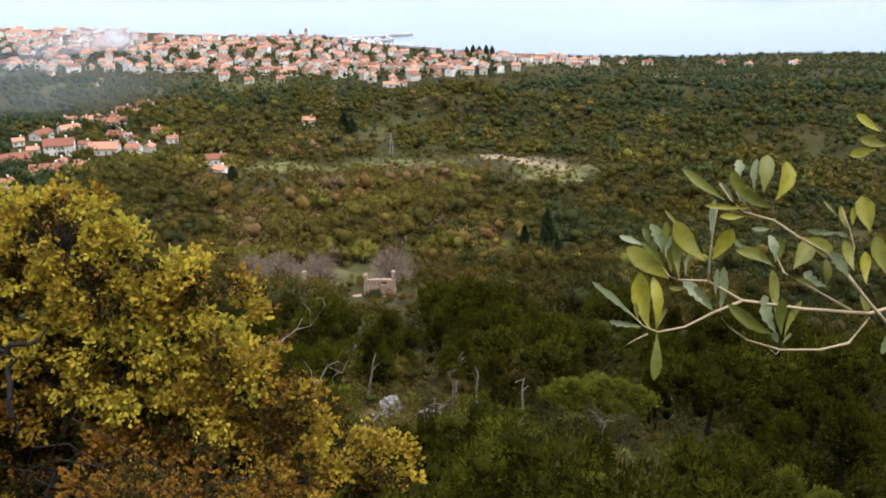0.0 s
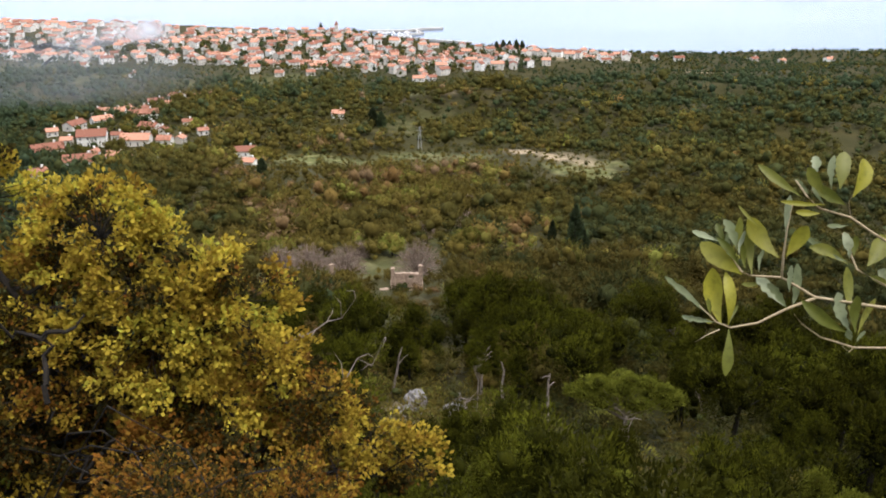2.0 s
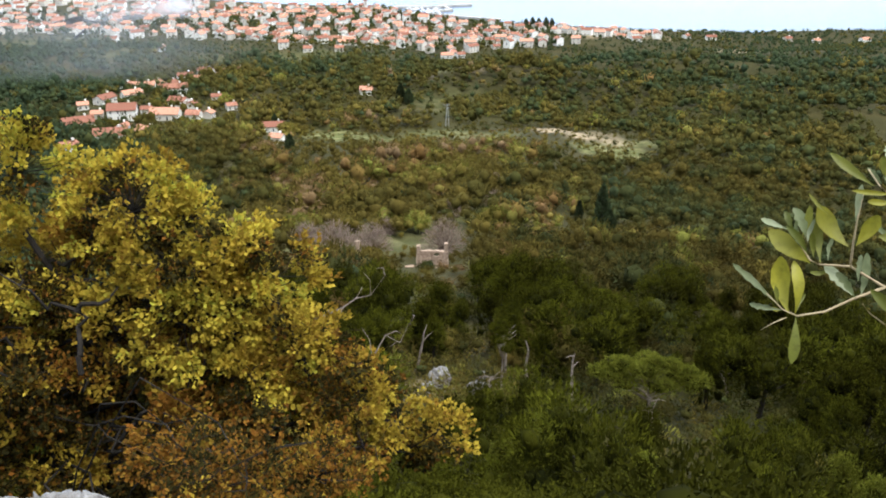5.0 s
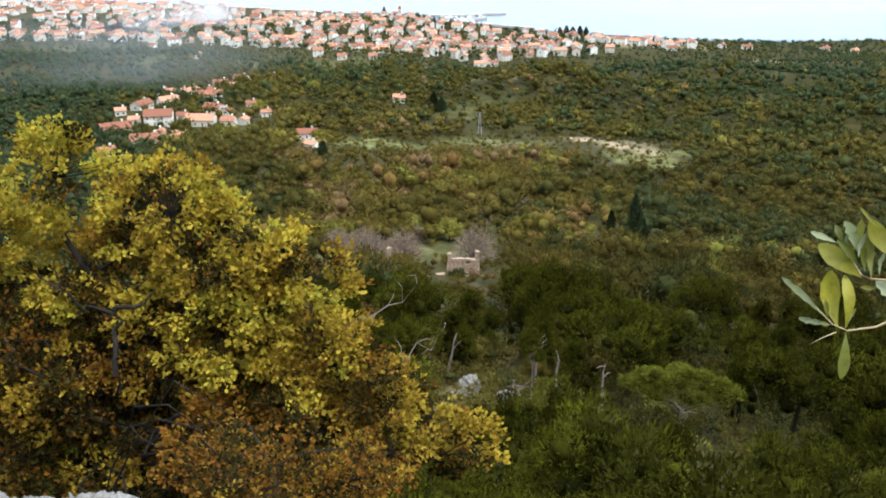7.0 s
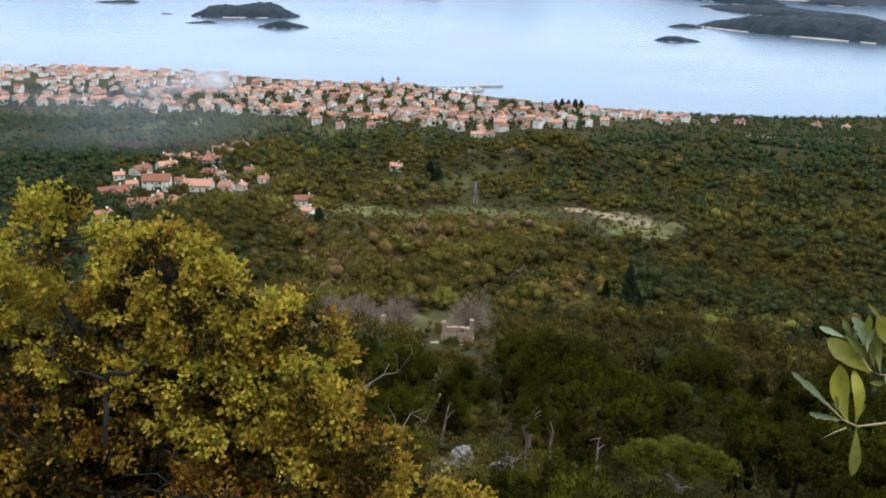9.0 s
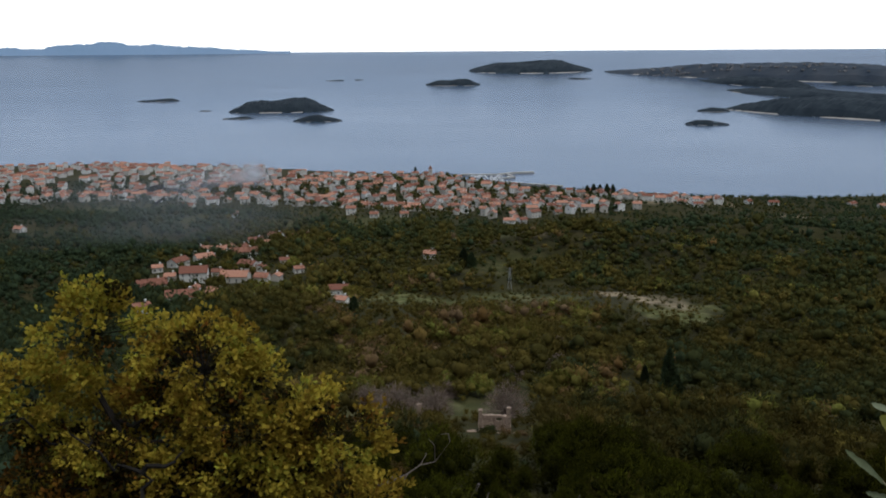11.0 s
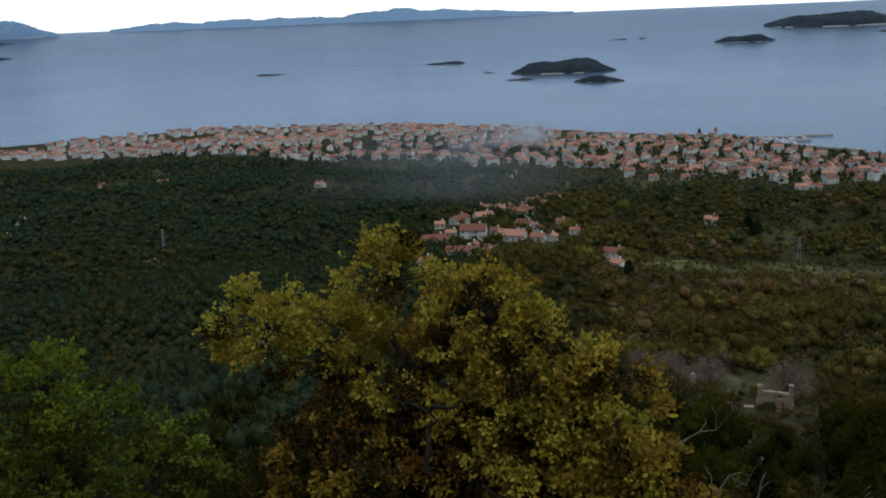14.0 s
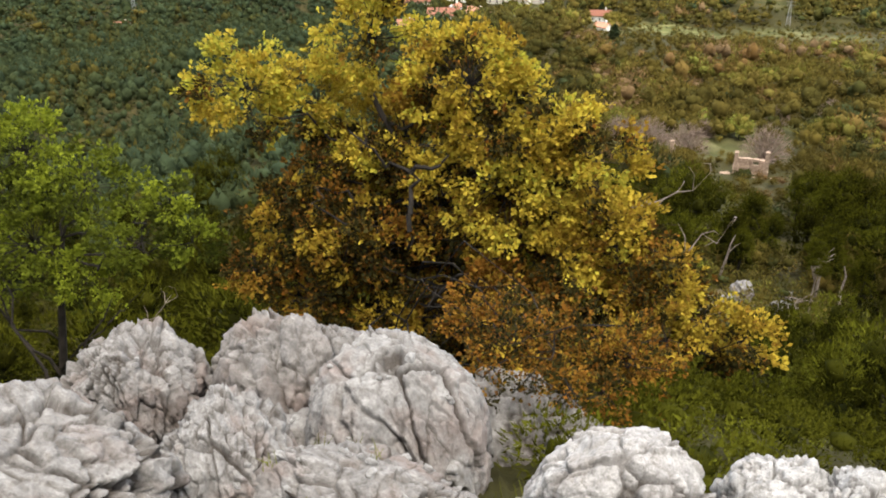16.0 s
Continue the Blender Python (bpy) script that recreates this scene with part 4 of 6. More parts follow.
def pine_wood():
    rnd = random.Random(12)
    kinds = [pine_kind(1.7, 4.8, 11, 41), pine_kind(2.1, 5.6, 13, 42), pine_kind(1.5, 3.8, 9, 43), pine_kind(2.4, 6.6, 13, 44, low=0.6)]
    spots = []
    tries = 0
    while len(spots) < 285 and tries < 20000:
        tries += 1
        r, az = math.sqrt(rnd.uniform(17 ** 2, 100 ** 2)), rnd.uniform(-58, 46)
        x, y = r * math.sin(radians(az)), r * math.cos(radians(az))
        if any((x - a) ** 2 + (y - b) ** 2 < 2.7 ** 2 for a, b in spots) or math.hypot(x - 7, y - 57) < 5 or (1 < az < 17 and 46.5 < r < 57) or math.hypot(x - 18.9, y - 47.6) < 5 or (abs(az - 5.2) < 2.8 and r > 84) or (abs(az - 21.3) < 2.6 and 40 < r < 50):
            continue
        if -52 < az < -14 and r < 30 and rnd.random() < 0.4:
            continue
        spots.append((x, y))
    for i, (x, y) in enumerate(spots):
        s = rnd.uniform(0.65, 1.15) * (0.75 if math.hypot(x, y) < 33 else 1.0)
        if 1 < math.degrees(math.atan2(x, y)) < 27 and 33 < math.hypot(x, y) < 47:
            s *= 0.68
        m = pose(x, y, float(ground_z(x, y)), rnd.uniform(-4, 4), rnd.uniform(-4, 4), rnd.uniform(0, 360))
        k = kinds[i % 4]
        if i < 4:
            k.matrix_basis = m
            tagged(k, "dark green bushy pine on the steep slope", "pine tree", "hillside pines")
        else:
            o = copy_thing(k, m)
            o.scale = (s, s, s)
    fresh = pine_kind(1.5, 4.0, 24, 45, tone=0.88)
    tagged(fresh, "young bushy pine with fresh light green shoots", "pine tree", "young pines")
    for i, (x, y, s) in enumerate([(7.9, 31.8, 0.9), (10.7, 28.4, 0.8), (21.2, 31.8, 0.95), (28.3, 37.7, 0.95), (16.4, 27.9, 0.8), (5.6, 30.0, 0.75), (21.0, 28.7, 0.9), (10.4, 33.2, 0.6)]):
        m = pose(x, y, float(ground_z(x, y)) - 0.2, 0, 0, 67 * i) @ Matrix.Scale(s, 4)
        if i:
            copy_thing(fresh, m)
        else:
            fresh.matrix_basis = m
    for i, (x, y, s) in enumerate([(25.6, 48.4, 0.95), (31.8, 52.6, 1.05), (38.0, 57.2, 0.9), (27.9, 64.6, 0.85), (22.3, 65.8, 0.9)]):
        copy_thing(kinds[3], pose(x, y, float(ground_z(x, y)) - 0.2, 0, 0, 50 * i) @ Matrix.Scale(s, 4))
    for px, py, rad, high, seed, tone in ((10.1, 56.3, 2.0, 6.0, 141, 0.5), (34.5, 80.9, 2.6, 5.2, 142, 0.6), (24.6, 81.4, 2.4, 5.2, 143, 0.52)):
        o = pine_kind(rad, high, 34, seed, True, tone=tone)
        o.matrix_basis = pose(px, py, float(ground_z(px, py)) - 0.2, 0, 0, 30 * seed)
        tagged(o, "tall thin pine with a flat dark crown", "pine tree", "flat-topped pines")
    u = pine_kind(3.5, 4.5, 52, 47, True)
    u.matrix_basis = pose(18.15, 47.9, float(ground_z(18.15, 47.9)) - 0.2, 0, 0, -21)
    tagged(u, "broad umbrella-shaped pine with pale bare trunk", "pine tree")


pine_wood()


def cypress(x, y, high, rad, seed):
    rs = np.random.RandomState(seed)
    root = new("cypress")
    root.location = (x, y, float(ground_z(x, y)))
    tagged(root, "tall narrow dark green cypress standing above scrub", "cypress", "cypresses")
    bm = bmesh.new()
    tube(bm, [(0, 0, -0.3), (0, 0, high * 0.5), (0, 0, high * 0.9)], [0.03 * high, 0.02 * high, 0.01])
    part("trunk", bm, M_BARK, root)
    n = 2400
    h = rs.uniform(0.03, 1, n) ** 1.1
    a = rs.uniform(0, 6.28, n)
    q = rad * np.minimum(1, (1 - h) * 2.6) ** 0.7 * (0.6 + 0.4 * np.minimum(1, h * 6)) * rs.uniform(0.55, 1.05, n) * (1 + 0.18 * np.sin(a * 3 + h * 14))
    c = np.stack([q * np.cos(a), q * np.sin(a), h * high], -1)
    way = np.stack([0.5 * np.cos(a), 0.5 * np.sin(a), np.full(n, 0.9)], -1) + rs.normal(0, 0.3, (n, 3))
    way /= np.linalg.norm(way, axis=1, keepdims=True)
    s = np.cross(way, rs.normal(size=(n, 3)))
    s *= 0.12 * rad / np.linalg.norm(s, axis=1, keepdims=True)
    V = np.stack([c - s, c + s, c + way * 0.06 * high * rs.uniform(0.6, 1.2, (n, 1))], 1)
    leaf_mesh("crown", V, M_WOODS, root, tint=rs.uniform(0.0, 0.1, n))


for x, y, h, rd, sd in [(46.5, 158, 11.5, 1.35, 51), (45.5, 171, 6.5, 0.8, 52), (48.6, 160, 6.5, 1.3, 53), (-36, 424, 7, 1.3, 54), (30, 470, 9, 2.2, 55), (26, 474, 10, 2.4, 56),
                        (-21, 300, 6, 1.6, 57), (-47, 208, 6, 1.8, 58), (2, 1150, 10, 1.6, 59), (190, 950, 13, 2.6, 60), (197, 952, 12, 2.6, 61), (204, 950, 13, 2.6, 62), (211, 953, 12, 2.4, 63), (184, 955, 11, 2.4, 64)]:
    cypress(x, y, h, rd, sd)


def bare_tree(x, y, rad, high, seed, tint=0.97):
    """A leafless bushy tree: a fan of fine purple-grey twigs."""
    rs = np.random.RandomState(seed)
    root = new("bare_tree")
    root.location = (x, y, float(ground_z(x, y)))
    tagged(root, "leafless rounded purple-grey tree beside the ruin", "tree", "bare trees")
    bm = bmesh.new()
    for i in range(80):
        d = rs.normal(size=3)
        d[2] = abs(d[2]) + 0.25
        d /= np.linalg.norm(d)
        tip = d * rs.uniform(0.7, 1.0) * np.array([rad, rad, high])
        mid = tip * 0.5 + rs.normal(0, 0.25, 3)
        tube(bm, [(0, 0, 0), mid, tip], [0.10, 0.06, 0.02], 3)
    part("branch_fan", bm, M_BARE, root)
    n = 1300
    d = rs.normal(size=(n, 3))
    d[:, 2] = np.abs(d[:, 2]) + 0.1
    d /= np.linalg.norm(d, axis=1, keepdims=True)
    c = d * rs.uniform(0.5, 1.0, (n, 1)) * np.array([rad, rad, high])
    e = d + rs.normal(0, 0.6, (n, 3))
    e /= np.linalg.norm(e, axis=1, keepdims=True)
    w = np.cross(e, rs.normal(size=(n, 3)))
    w *= 0.045 / np.linalg.norm(w, axis=1, keepdims=True)
    ln = rs.uniform(0.4, 1.0, (n, 1))
    V = np.stack([c - w, c + w, c + w * 0.3 + e * ln, c - w * 0.3 + e * ln], 1)
    quads_mesh("twig_mass", V, M_BARE, root)


for x, y, rd, h, sd in [(16, 152, 4.6, 6.4, 71), (3, 158, 4.2, 5.2, 72), (-4, 163, 4.4, 5.4, 73), (-10, 170, 3.6, 4.6, 74), (30, 236, 3.4, 4.4, 78), (38, 233, 3.0, 4.0, 79), (-8, 240, 3.2, 4.2, 80), (22, 196, 2.6, 3.6, 75), (34, 206, 2.8, 4.0, 76), (6, 176, 2.4, 3.2, 77)]:
    bare_tree(x, y, rd, h, sd)


def round_tree(x, y, rad, high, tint, seed, label):
    rs = np.random.RandomState(seed)
    root = new("leafy_tree")
    root.location = (x, y, float(ground_z(x, y)))
    tagged(root, label, "tree", "rounded trees")
    bm = bmesh.new()
    tube(bm, [(0, 0, -0.4), (0.1, 0, high * 0.4), (0, 0.1, high * 0.7)], [0.16, 0.12, 0.05])
    for i in range(5):
        a = rs.uniform(0, 6.28)
        tube(bm, [(0.1, 0, high * 0.35), (0.5 * rad * math.cos(a), 0.5 * rad * math.sin(a), high * 0.7)], [0.07, 0.02], 4)
    part("trunk", bm, M_BARK, root)
    m = 16
    d = rs.normal(size=(m, 3))
    d[:, 2] = np.abs(d[:, 2]) * 0.8
    d /= np.linalg.norm(d, axis=1, keepdims=True)
    S = rad * rs.uniform(0.35, 0.5, m)
    c = d * rad * 0.62 + np.array([0, 0, high * 0.42])
    T, cores = crowns(c[:, 0], c[:, 1], c[:, 2] - S * 1.16, S, S * 2, 110, 0.32, 0.09, rs, 1, 0.75)
    tn = np.clip(tint + rs.normal(0, 0.05, m), 0, 0.98)
    # cores a step lower in tint, painted shade within the crown
    leaf_mesh("crown", T, M_WOODS, root, tint=np.repeat(tn, 110), cores=cores, core_shade=np.repeat(tn * 0.8, len(BALLS[1][0])))


SLOPE_TREES = [(-12, 176, 3.6, 4.6, 0.76, 201), (8, 182, 3.4, 4.6, 0.76, 202), (13, 176, 3.0, 4.2, 0.76, 203), (28, 172, 3.4, 4.8, 0.72, 204),
               (33, 176, 2.8, 4.0, 0.72, 205), (-30, 405, 4.0, 5.0, 0.6, 206), (-22, 410, 3.0, 4.0, 0.45, 207), (-64, 470, 4, 5.5, 0.76, 208),
               (-10, 186, 3.0, 4.0, 0.76, 209), (-40, 520, 4, 6, 0.76, 210), (62, 120, 3.2, 4.4, 0.5, 211), (44, 205, 3.4, 4.4, 0.58, 212),
               (-20, 152, 2.6, 3.6, 0.5, 213), (4, 130, 2.0, 2.4, 0.3, 214), (11.6, 135.2, 1.2, 0.9, 0.15, 215), (2.5, 141, 2.2, 3.0, 0.45, 216)]
HAMLET_TREES = [(-94, 446, 3.2, 4.2, 0.72, 217), (-76, 414, 2.8, 3.6, 0.74, 218), (-70, 404, 2.6, 3.2, 0.7, 219), (-112, 388, 3.4, 4.2, 0.66, 220),
                (-58, 432, 3.0, 3.8, 0.74, 221), (-100, 478, 3.4, 4.4, 0.3, 222), (-108, 500, 3.6, 4.6, 0.2, 223), (-62, 420, 2.8, 3.6, 0.7, 224),
                (-46, 440, 3.4, 4.4, 0.72, 225), (-92, 404, 2.8, 3.6, 0.74, 226), (-27, 414, 3.0, 4.0, 0.5, 227), (-104, 400, 3.0, 4.0, 0.7, 228),
                (-80, 500, 3.2, 4.0, 0.35, 229), (-56, 520, 3.4, 4.6, 0.6, 230)]
for x, y, rd, h, tn, sd in SLOPE_TREES + HAMLET_TREES:
    round_tree(x, y, rd, h, tn, sd, "rounded fresh green tree among dark scrub")


def dead_trunk(x, y, high, lean, seed, limbs=3):
    rs = np.random.RandomState(seed)
    root = new("dead_tree")
    root.location = (x, y, float(ground_z(x, y)))
    tagged(root, "bleached bare dead tree trunk on the slope", "dead tree", "dead trees")
    bm = bmesh.new()
    pts = [Vector((lean * t * high + 0.08 * rs.normal(), 0.05 * rs.normal(), high * t - 0.3)) for t in (0, 0.3, 0.6, 0.85, 1.0)]
    tube(bm, pts, [0.13, 0.11, 0.085, 0.06, 0.03])
    stem = part("trunk", bm, M_GREYWOOD, root)
    for i in range(limbs):
        b = pts[2].lerp(pts[4], rs.uniform(0, 0.9))
        s = rs.choice((-1, 1))
        bm = bmesh.new()
        tip = b + Vector((s * rs.uniform(0.4, 1.2), rs.normal() * 0.5, rs.uniform(0.2, 0.9)))
        tube(bm, [b, (b + tip) / 2 + Vector((0, 0, 0.1)), tip], [0.045, 0.03, 0.01], 5)
        part("limb", bm, M_GREYWOOD, stem)


for x, y, h, ln, sd, k in [(4.4, 63.4, 4.6, 0.2, 81, 1), (10.5, 58, 5.2, 0.05, 82, 6), (11.6, 54.6, 5.0, -0.02, 83, 0), (14.7, 54.3, 4.2, 0.03, 84, 2), (8.6, 55.0, 2.0, 0.3, 85, 5),
                           (28, 57.4, 3.0, -0.3, 86, 5), (33.8, 58, 4.2, 0.06, 87, 4), (17.75, 46.3, 3.0, -0.04, 88, 4)]:
    dead_trunk(x, y, h, ln, sd, k)


# ---- ruin on the slope ----
def ruin():
    x, y = 12.4, 137.0
    z = float(ground_z(x, y))
    root = new("ruined_house")
    root.matrix_basis = pose(x, y, z, 0, 0, -5)
    tagged(root, "roofless stone ruin with two tall wall stubs", "ruin")

    def masonry(name, lo, hi, seed, label=""):
        bm = bmesh.new()
        box(bm, lo, hi)
        bmesh.ops.subdivide_edges(bm, edges=bm.edges, cuts=5, use_grid_fill=True)
        for v in bm.verts:
            n = wobble(v.co, 1.7, seed)
            v.co += Vector((0.08 * n, 0.08 * wobble(v.co, 2.1, seed + 3), 0))
            if v.co.z > hi[2] - 0.3:
                v.co.z += 0.22 * wobble(v.co, 1.1, seed + 7)
        part(name, bm, M_STONE, root, label)
    masonry("pillar", (-2.55, -0.4, -1), (-1.95, 0.3, 4.0), 1.0, "tall ragged stone wall stub")
    masonry("pillar", (1.95, -0.4, -1), (2.6, 0.3, 4.3), 2.0, "tall ragged stone wall stub")
    masonry("back_wall", (-2.1, 2.6, -1), (0.3, 3.2, 1.9), 3.0)
    masonry("back_wall", (1.2, 2.6, -1), (2.3, 3.2, 1.8), 4.0)
    masonry("lintel_wall", (0.3, 2.6, 1.55), (1.2, 3.2, 1.9), 5.0)
    masonry("sill_wall", (0.3, 2.6, -1), (1.2, 3.2, 0.9), 6.0)
    masonry("side_wall", (-2.65, 0.35, -1), (-2.2, 2.6, 0.7), 7.0)
    masonry("side_wall", (2.25, 0.35, -1), (2.7, 2.6, 0.7), 8.0)
    masonry("low_wall", (2.9, -1.4, -1), (5.0, -0.7, 0.45), 9.0)
    masonry("low_wall", (-4.4, -0.6, -1), (-2.8, 0.0, 0.45), 10.0)
    masonry("front_wall", (-1.9, -0.9, -1), (1.9, -0.45, 0.35), 11.0)
    masonry("pillar", (-12.8, 4.0, -1), (-12.1, 4.6, 3.0), 12.0, "lone stone wall stub")


ruin()


def pylon(x, y, high):
    root = new("power_pylon")
    root.location = (x, y, float(ground_z(x, y)))
    tagged(root, "thin grey steel lattice power pylon among scrub", "pylon", "pylons")
    for sx in (-1, 1):
        for sy in (-1, 1):
            bm = bmesh.new()
            tube(bm, [(sx * 0.9, sy * 0.9, -0.3), (sx * 0.18, sy * 0.18, high)], [0.09, 0.06], 4)
            part("leg", bm, M_STEEL, root)
    for i in range(6):
        h0, h1 = high * i / 6, high * (i + 1) / 6
        w0, w1 = 0.9 - 0.72 * i / 6, 0.9 - 0.72 * (i + 1) / 6
        bm = bmesh.new()
        for s in (-1, 1):
            tube(bm, [(-w0, s * w0, h0), (w1, s * w1, h1)], [0.04, 0.04], 4)
            tube(bm, [(s * w0, w0, h0), (s * w1, -w1, h1)], [0.04, 0.04], 4)
        part("brace", bm, M_STEEL, root)
    for h in (0.82, 0.95):
        bm = bmesh.new()
        tube(bm, [(-1.8, 0, high * h), (1.8, 0, high * h)], [0.06, 0.06], 4)
        part("crossarm", bm, M_STEEL, root)


pylon(45, 420, 11)
pylon(-250, 380, 14)


# ---- smoke over the town ----
def smoke():
    k = Mat("thin_white_smoke", 1.0, 0.0)
    tc = k.node("ShaderNodeTexCoord").outputs["Generated"]
    g = k.node("ShaderNodeTexGradient")
    g.gradient_type = 'SPHERICAL'
    mp = k.node("ShaderNodeMapping", Scale=(2, 0, 2), Location=(-1, 0, -1))
    k.link(tc, mp.inputs["Vector"])
    k.link(mp.outputs[0], g.inputs["Vector"])
    n = k.span(k.noise(0.025, 5), 0.35, 0.65, 0.55, 1.0)
    dens = k.attr("thickness").outputs["Fac"]
    f = k.math('MULTIPLY', k.math('MULTIPLY', k.math('POWER', g.outputs[1], 1.7), n), dens)
    k.colour((0.9, 0.91, 0.93))
    tr = k.node("ShaderNodeBsdfTransparent")
    df = k.node("ShaderNodeBsdfDiffuse", Color=(0.86, 0.90, 0.96, 1))
    tl = k.node("ShaderNodeBsdfTranslucent", Color=(0.86, 0.90, 0.96, 1))
    ad = k.node("ShaderNodeMixShader", Fac=0.5)
    k.link(df.outputs[0], ad.inputs[1])
    k.link(tl.outputs[0], ad.inputs[2])
    ms = k.node("ShaderNodeMixShader")
    k.link(f, ms.inputs[0])
    k.link(tr.outputs[0], ms.inputs[1])
    k.link(ad.outputs[0], ms.inputs[2])
    k.link(ms.outputs[0], k.out.inputs[0])
    root = new("smoke_plume")
    root.location = (-165, 930, 12)
    tagged(root, "thin white smoke drifting over the town houses", "smoke", kind="stuff")
    puffs = [(2, 0, 22, 28, 19, 1.0), (-10, 8, 16, 46, 30, 0.6), (-40, 14, 6, 66, 36, 0.45), (-75, 20, 0, 80, 36, 0.3), (4, -6, 24, 20, 14, 0.9)]
    rs = random.Random(52)
    for i in range(9):      # the thin veil that sinks over the woods
        r, az = 880 - 42 * i, radians(-10.0 - 10 * rs.random())
        x, y = r * math.sin(az), r * math.cos(az)
        puffs.append((x + 165, y - 930, float(ground_z(x, y)) - 12 + 15, rs.uniform(70, 110), rs.uniform(20, 30), 0.11))
    for dx, dy, dz, w, h, dens in puffs:
        V, F = [], []
        n = 24
        for i in range(n):
            t = 2 * math.pi * i / n
            V.append((w * math.cos(t), 3 * math.cos(3 * t), h * math.sin(t)))
        V.append((0, -4, 0))
        F = [(i, (i + 1) % n, n) for i in range(n)]
        o = link_mesh("puff", V, F, k.m, root, smooth=True)
        o.location = (dx, dy, dz)
        a = o.data.attributes.new("thickness", 'FLOAT', 'POINT')
        a.data.foreach_set("value", np.full(n + 1, dens, dtype=np.float32))
        o.visible_shadow = False


smoke()


# ---- the rocks on the brink ----
def boulder(name, c, size, turn, seed, label, sub=6, sharp=1.0):
    """A weathered block of limestone: a faceted hull, broken into flat tilted faces by fissures, with chipped and fluted skin."""
    bm = bmesh.new()
    bmesh.ops.create_icosphere(bm, subdivisions=sub, radius=1)
    rs = random.Random(seed)
    planes = []
    for i in range(13):
        n = Vector((rs.gauss(0, 1), rs.gauss(0, 1), rs.gauss(0, 1))).normalized()
        planes.append((n, rs.uniform(0.76, 1.0)))
    off = Vector((seed, -seed, 0.5 * seed))
    lean = Euler((rs.uniform(-0.5, 0.5), rs.uniform(-0.6, 0.6), rs.uniform(0, 3))).to_matrix()

    def cell(q):
        """Closeness to the edge of the broken piece that q lies in, and the height of its tilted flat face there."""
        dist, pts = noise.voronoi(q)
        c = pts[0]
        a = math.sin(c.x * 12.9 + c.y * 78.2 + c.z * 37.7) * 43758.5 % 1.0
        b = math.sin(c.x * 63.7 - c.y * 10.9 + c.z * 21.1) * 21713.3 % 1.0
        t = Vector((math.cos(6.28 * a), math.sin(6.28 * a), 2 * b - 1))
        return dist[1] - dist[0], 0.9 * (b - 0.5) + 0.75 * t.dot(q - c)
    crevice = []
    for v in bm.verts:
        d = v.co.normalized()
        near = sorted(q / max(0.12, n.dot(d)) for n, q in planes)[:2]
        hull = near[0] - 0.05 * max(0.0, 1 - (near[1] - near[0]) / 0.12) ** 2
        boxy = 0.86 / max(abs(d.x), abs(d.y), abs(d.z)) ** 0.5
        p = d * (0.72 * min(hull, 1.12) + 0.28 * boxy)
        w = Vector((noise.noise(p * 2.3 + off), noise.noise(p * 2.3 - off), noise.noise(p * 2.0 + 2 * off)))
        g = lean @ p
        fine = Vector((noise.noise(p * 8 + off), noise.noise(p * 8 - off), noise.noise(p * 8 + 2 * off)))
        e1, h1 = cell(Vector((g.x * 1.9, g.y * 1.6, g.z * 1.0)) + off + 0.12 * w + 0.06 * fine)
        e2, h2 = cell(Vector((g.x * 5.2, g.y * 4.0, g.z * 2.5)) + off + 0.15 * w + 0.10 * fine)
        e3, h3 = cell(Vector((g.x * 11, g.y * 9, g.z * 6)) + off + 0.2 * w + 0.16 * fine)
        some = min(1.0, max(0.0, 0.5 + 2.2 * noise.noise(p * 1.7 - off)))
        part_ = min(1.0, max(0.0, 0.45 + 2.6 * noise.noise(p * 3.1 + 3 * off)))
        crack = max(0.0, 1 - e1 / 0.065) * (0.45 + 0.55 * some)
        chip = max(0.0, 1 - e2 / 0.09) * (0.25 + 0.75 * part_)
        nick = max(0.0, 1 - e3 / 0.10) * (0.2 + 0.8 * some * part_)
        skin = noise.fractal(Vector((g.x * 12, g.y * 12, g.z * 6)) + off, 0.9, 2.1, 4)
        pits = max(0.0, noise.noise(p * 15 - 2 * off) - 0.25)
        h = 0.98 + 0.06 * w.x + 0.10 * h1 + sharp * (0.085 * h2 + 0.034 * h3) - 0.12 * crack ** 0.7 - sharp * (0.07 * chip ** 0.7 + 0.024 * nick) + 0.018 * skin - sharp * 0.05 * pits
        v.co = p * h
        crevice.append(min(1.0, max(crack ** 0.8, min(1.0, 1.3 * sharp) * chip ** 0.9, 0.65 * sharp * nick, 1.1 * pits * sharp)))
    for f in bm.faces:
        f.smooth = True
    me = bpy.data.meshes.new(name)
    bm.to_mesh(me)
    bm.free()
    a = me.attributes.new("crevice", 'FLOAT', 'POINT')
    a.data.foreach_set("value", np.array(crevice, dtype=np.float32))
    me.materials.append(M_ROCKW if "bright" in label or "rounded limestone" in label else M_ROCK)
    ob = new(name, me)
    ob.matrix_basis = Matrix.Translation((c[0], c[1], c[2] + EYE)) @ Euler([radians(a) for a in turn]).to_matrix().to_4x4() @ Matrix.Diagonal((*size, 1))
    return tagged(ob, label, "boulder", "limestone boulders")


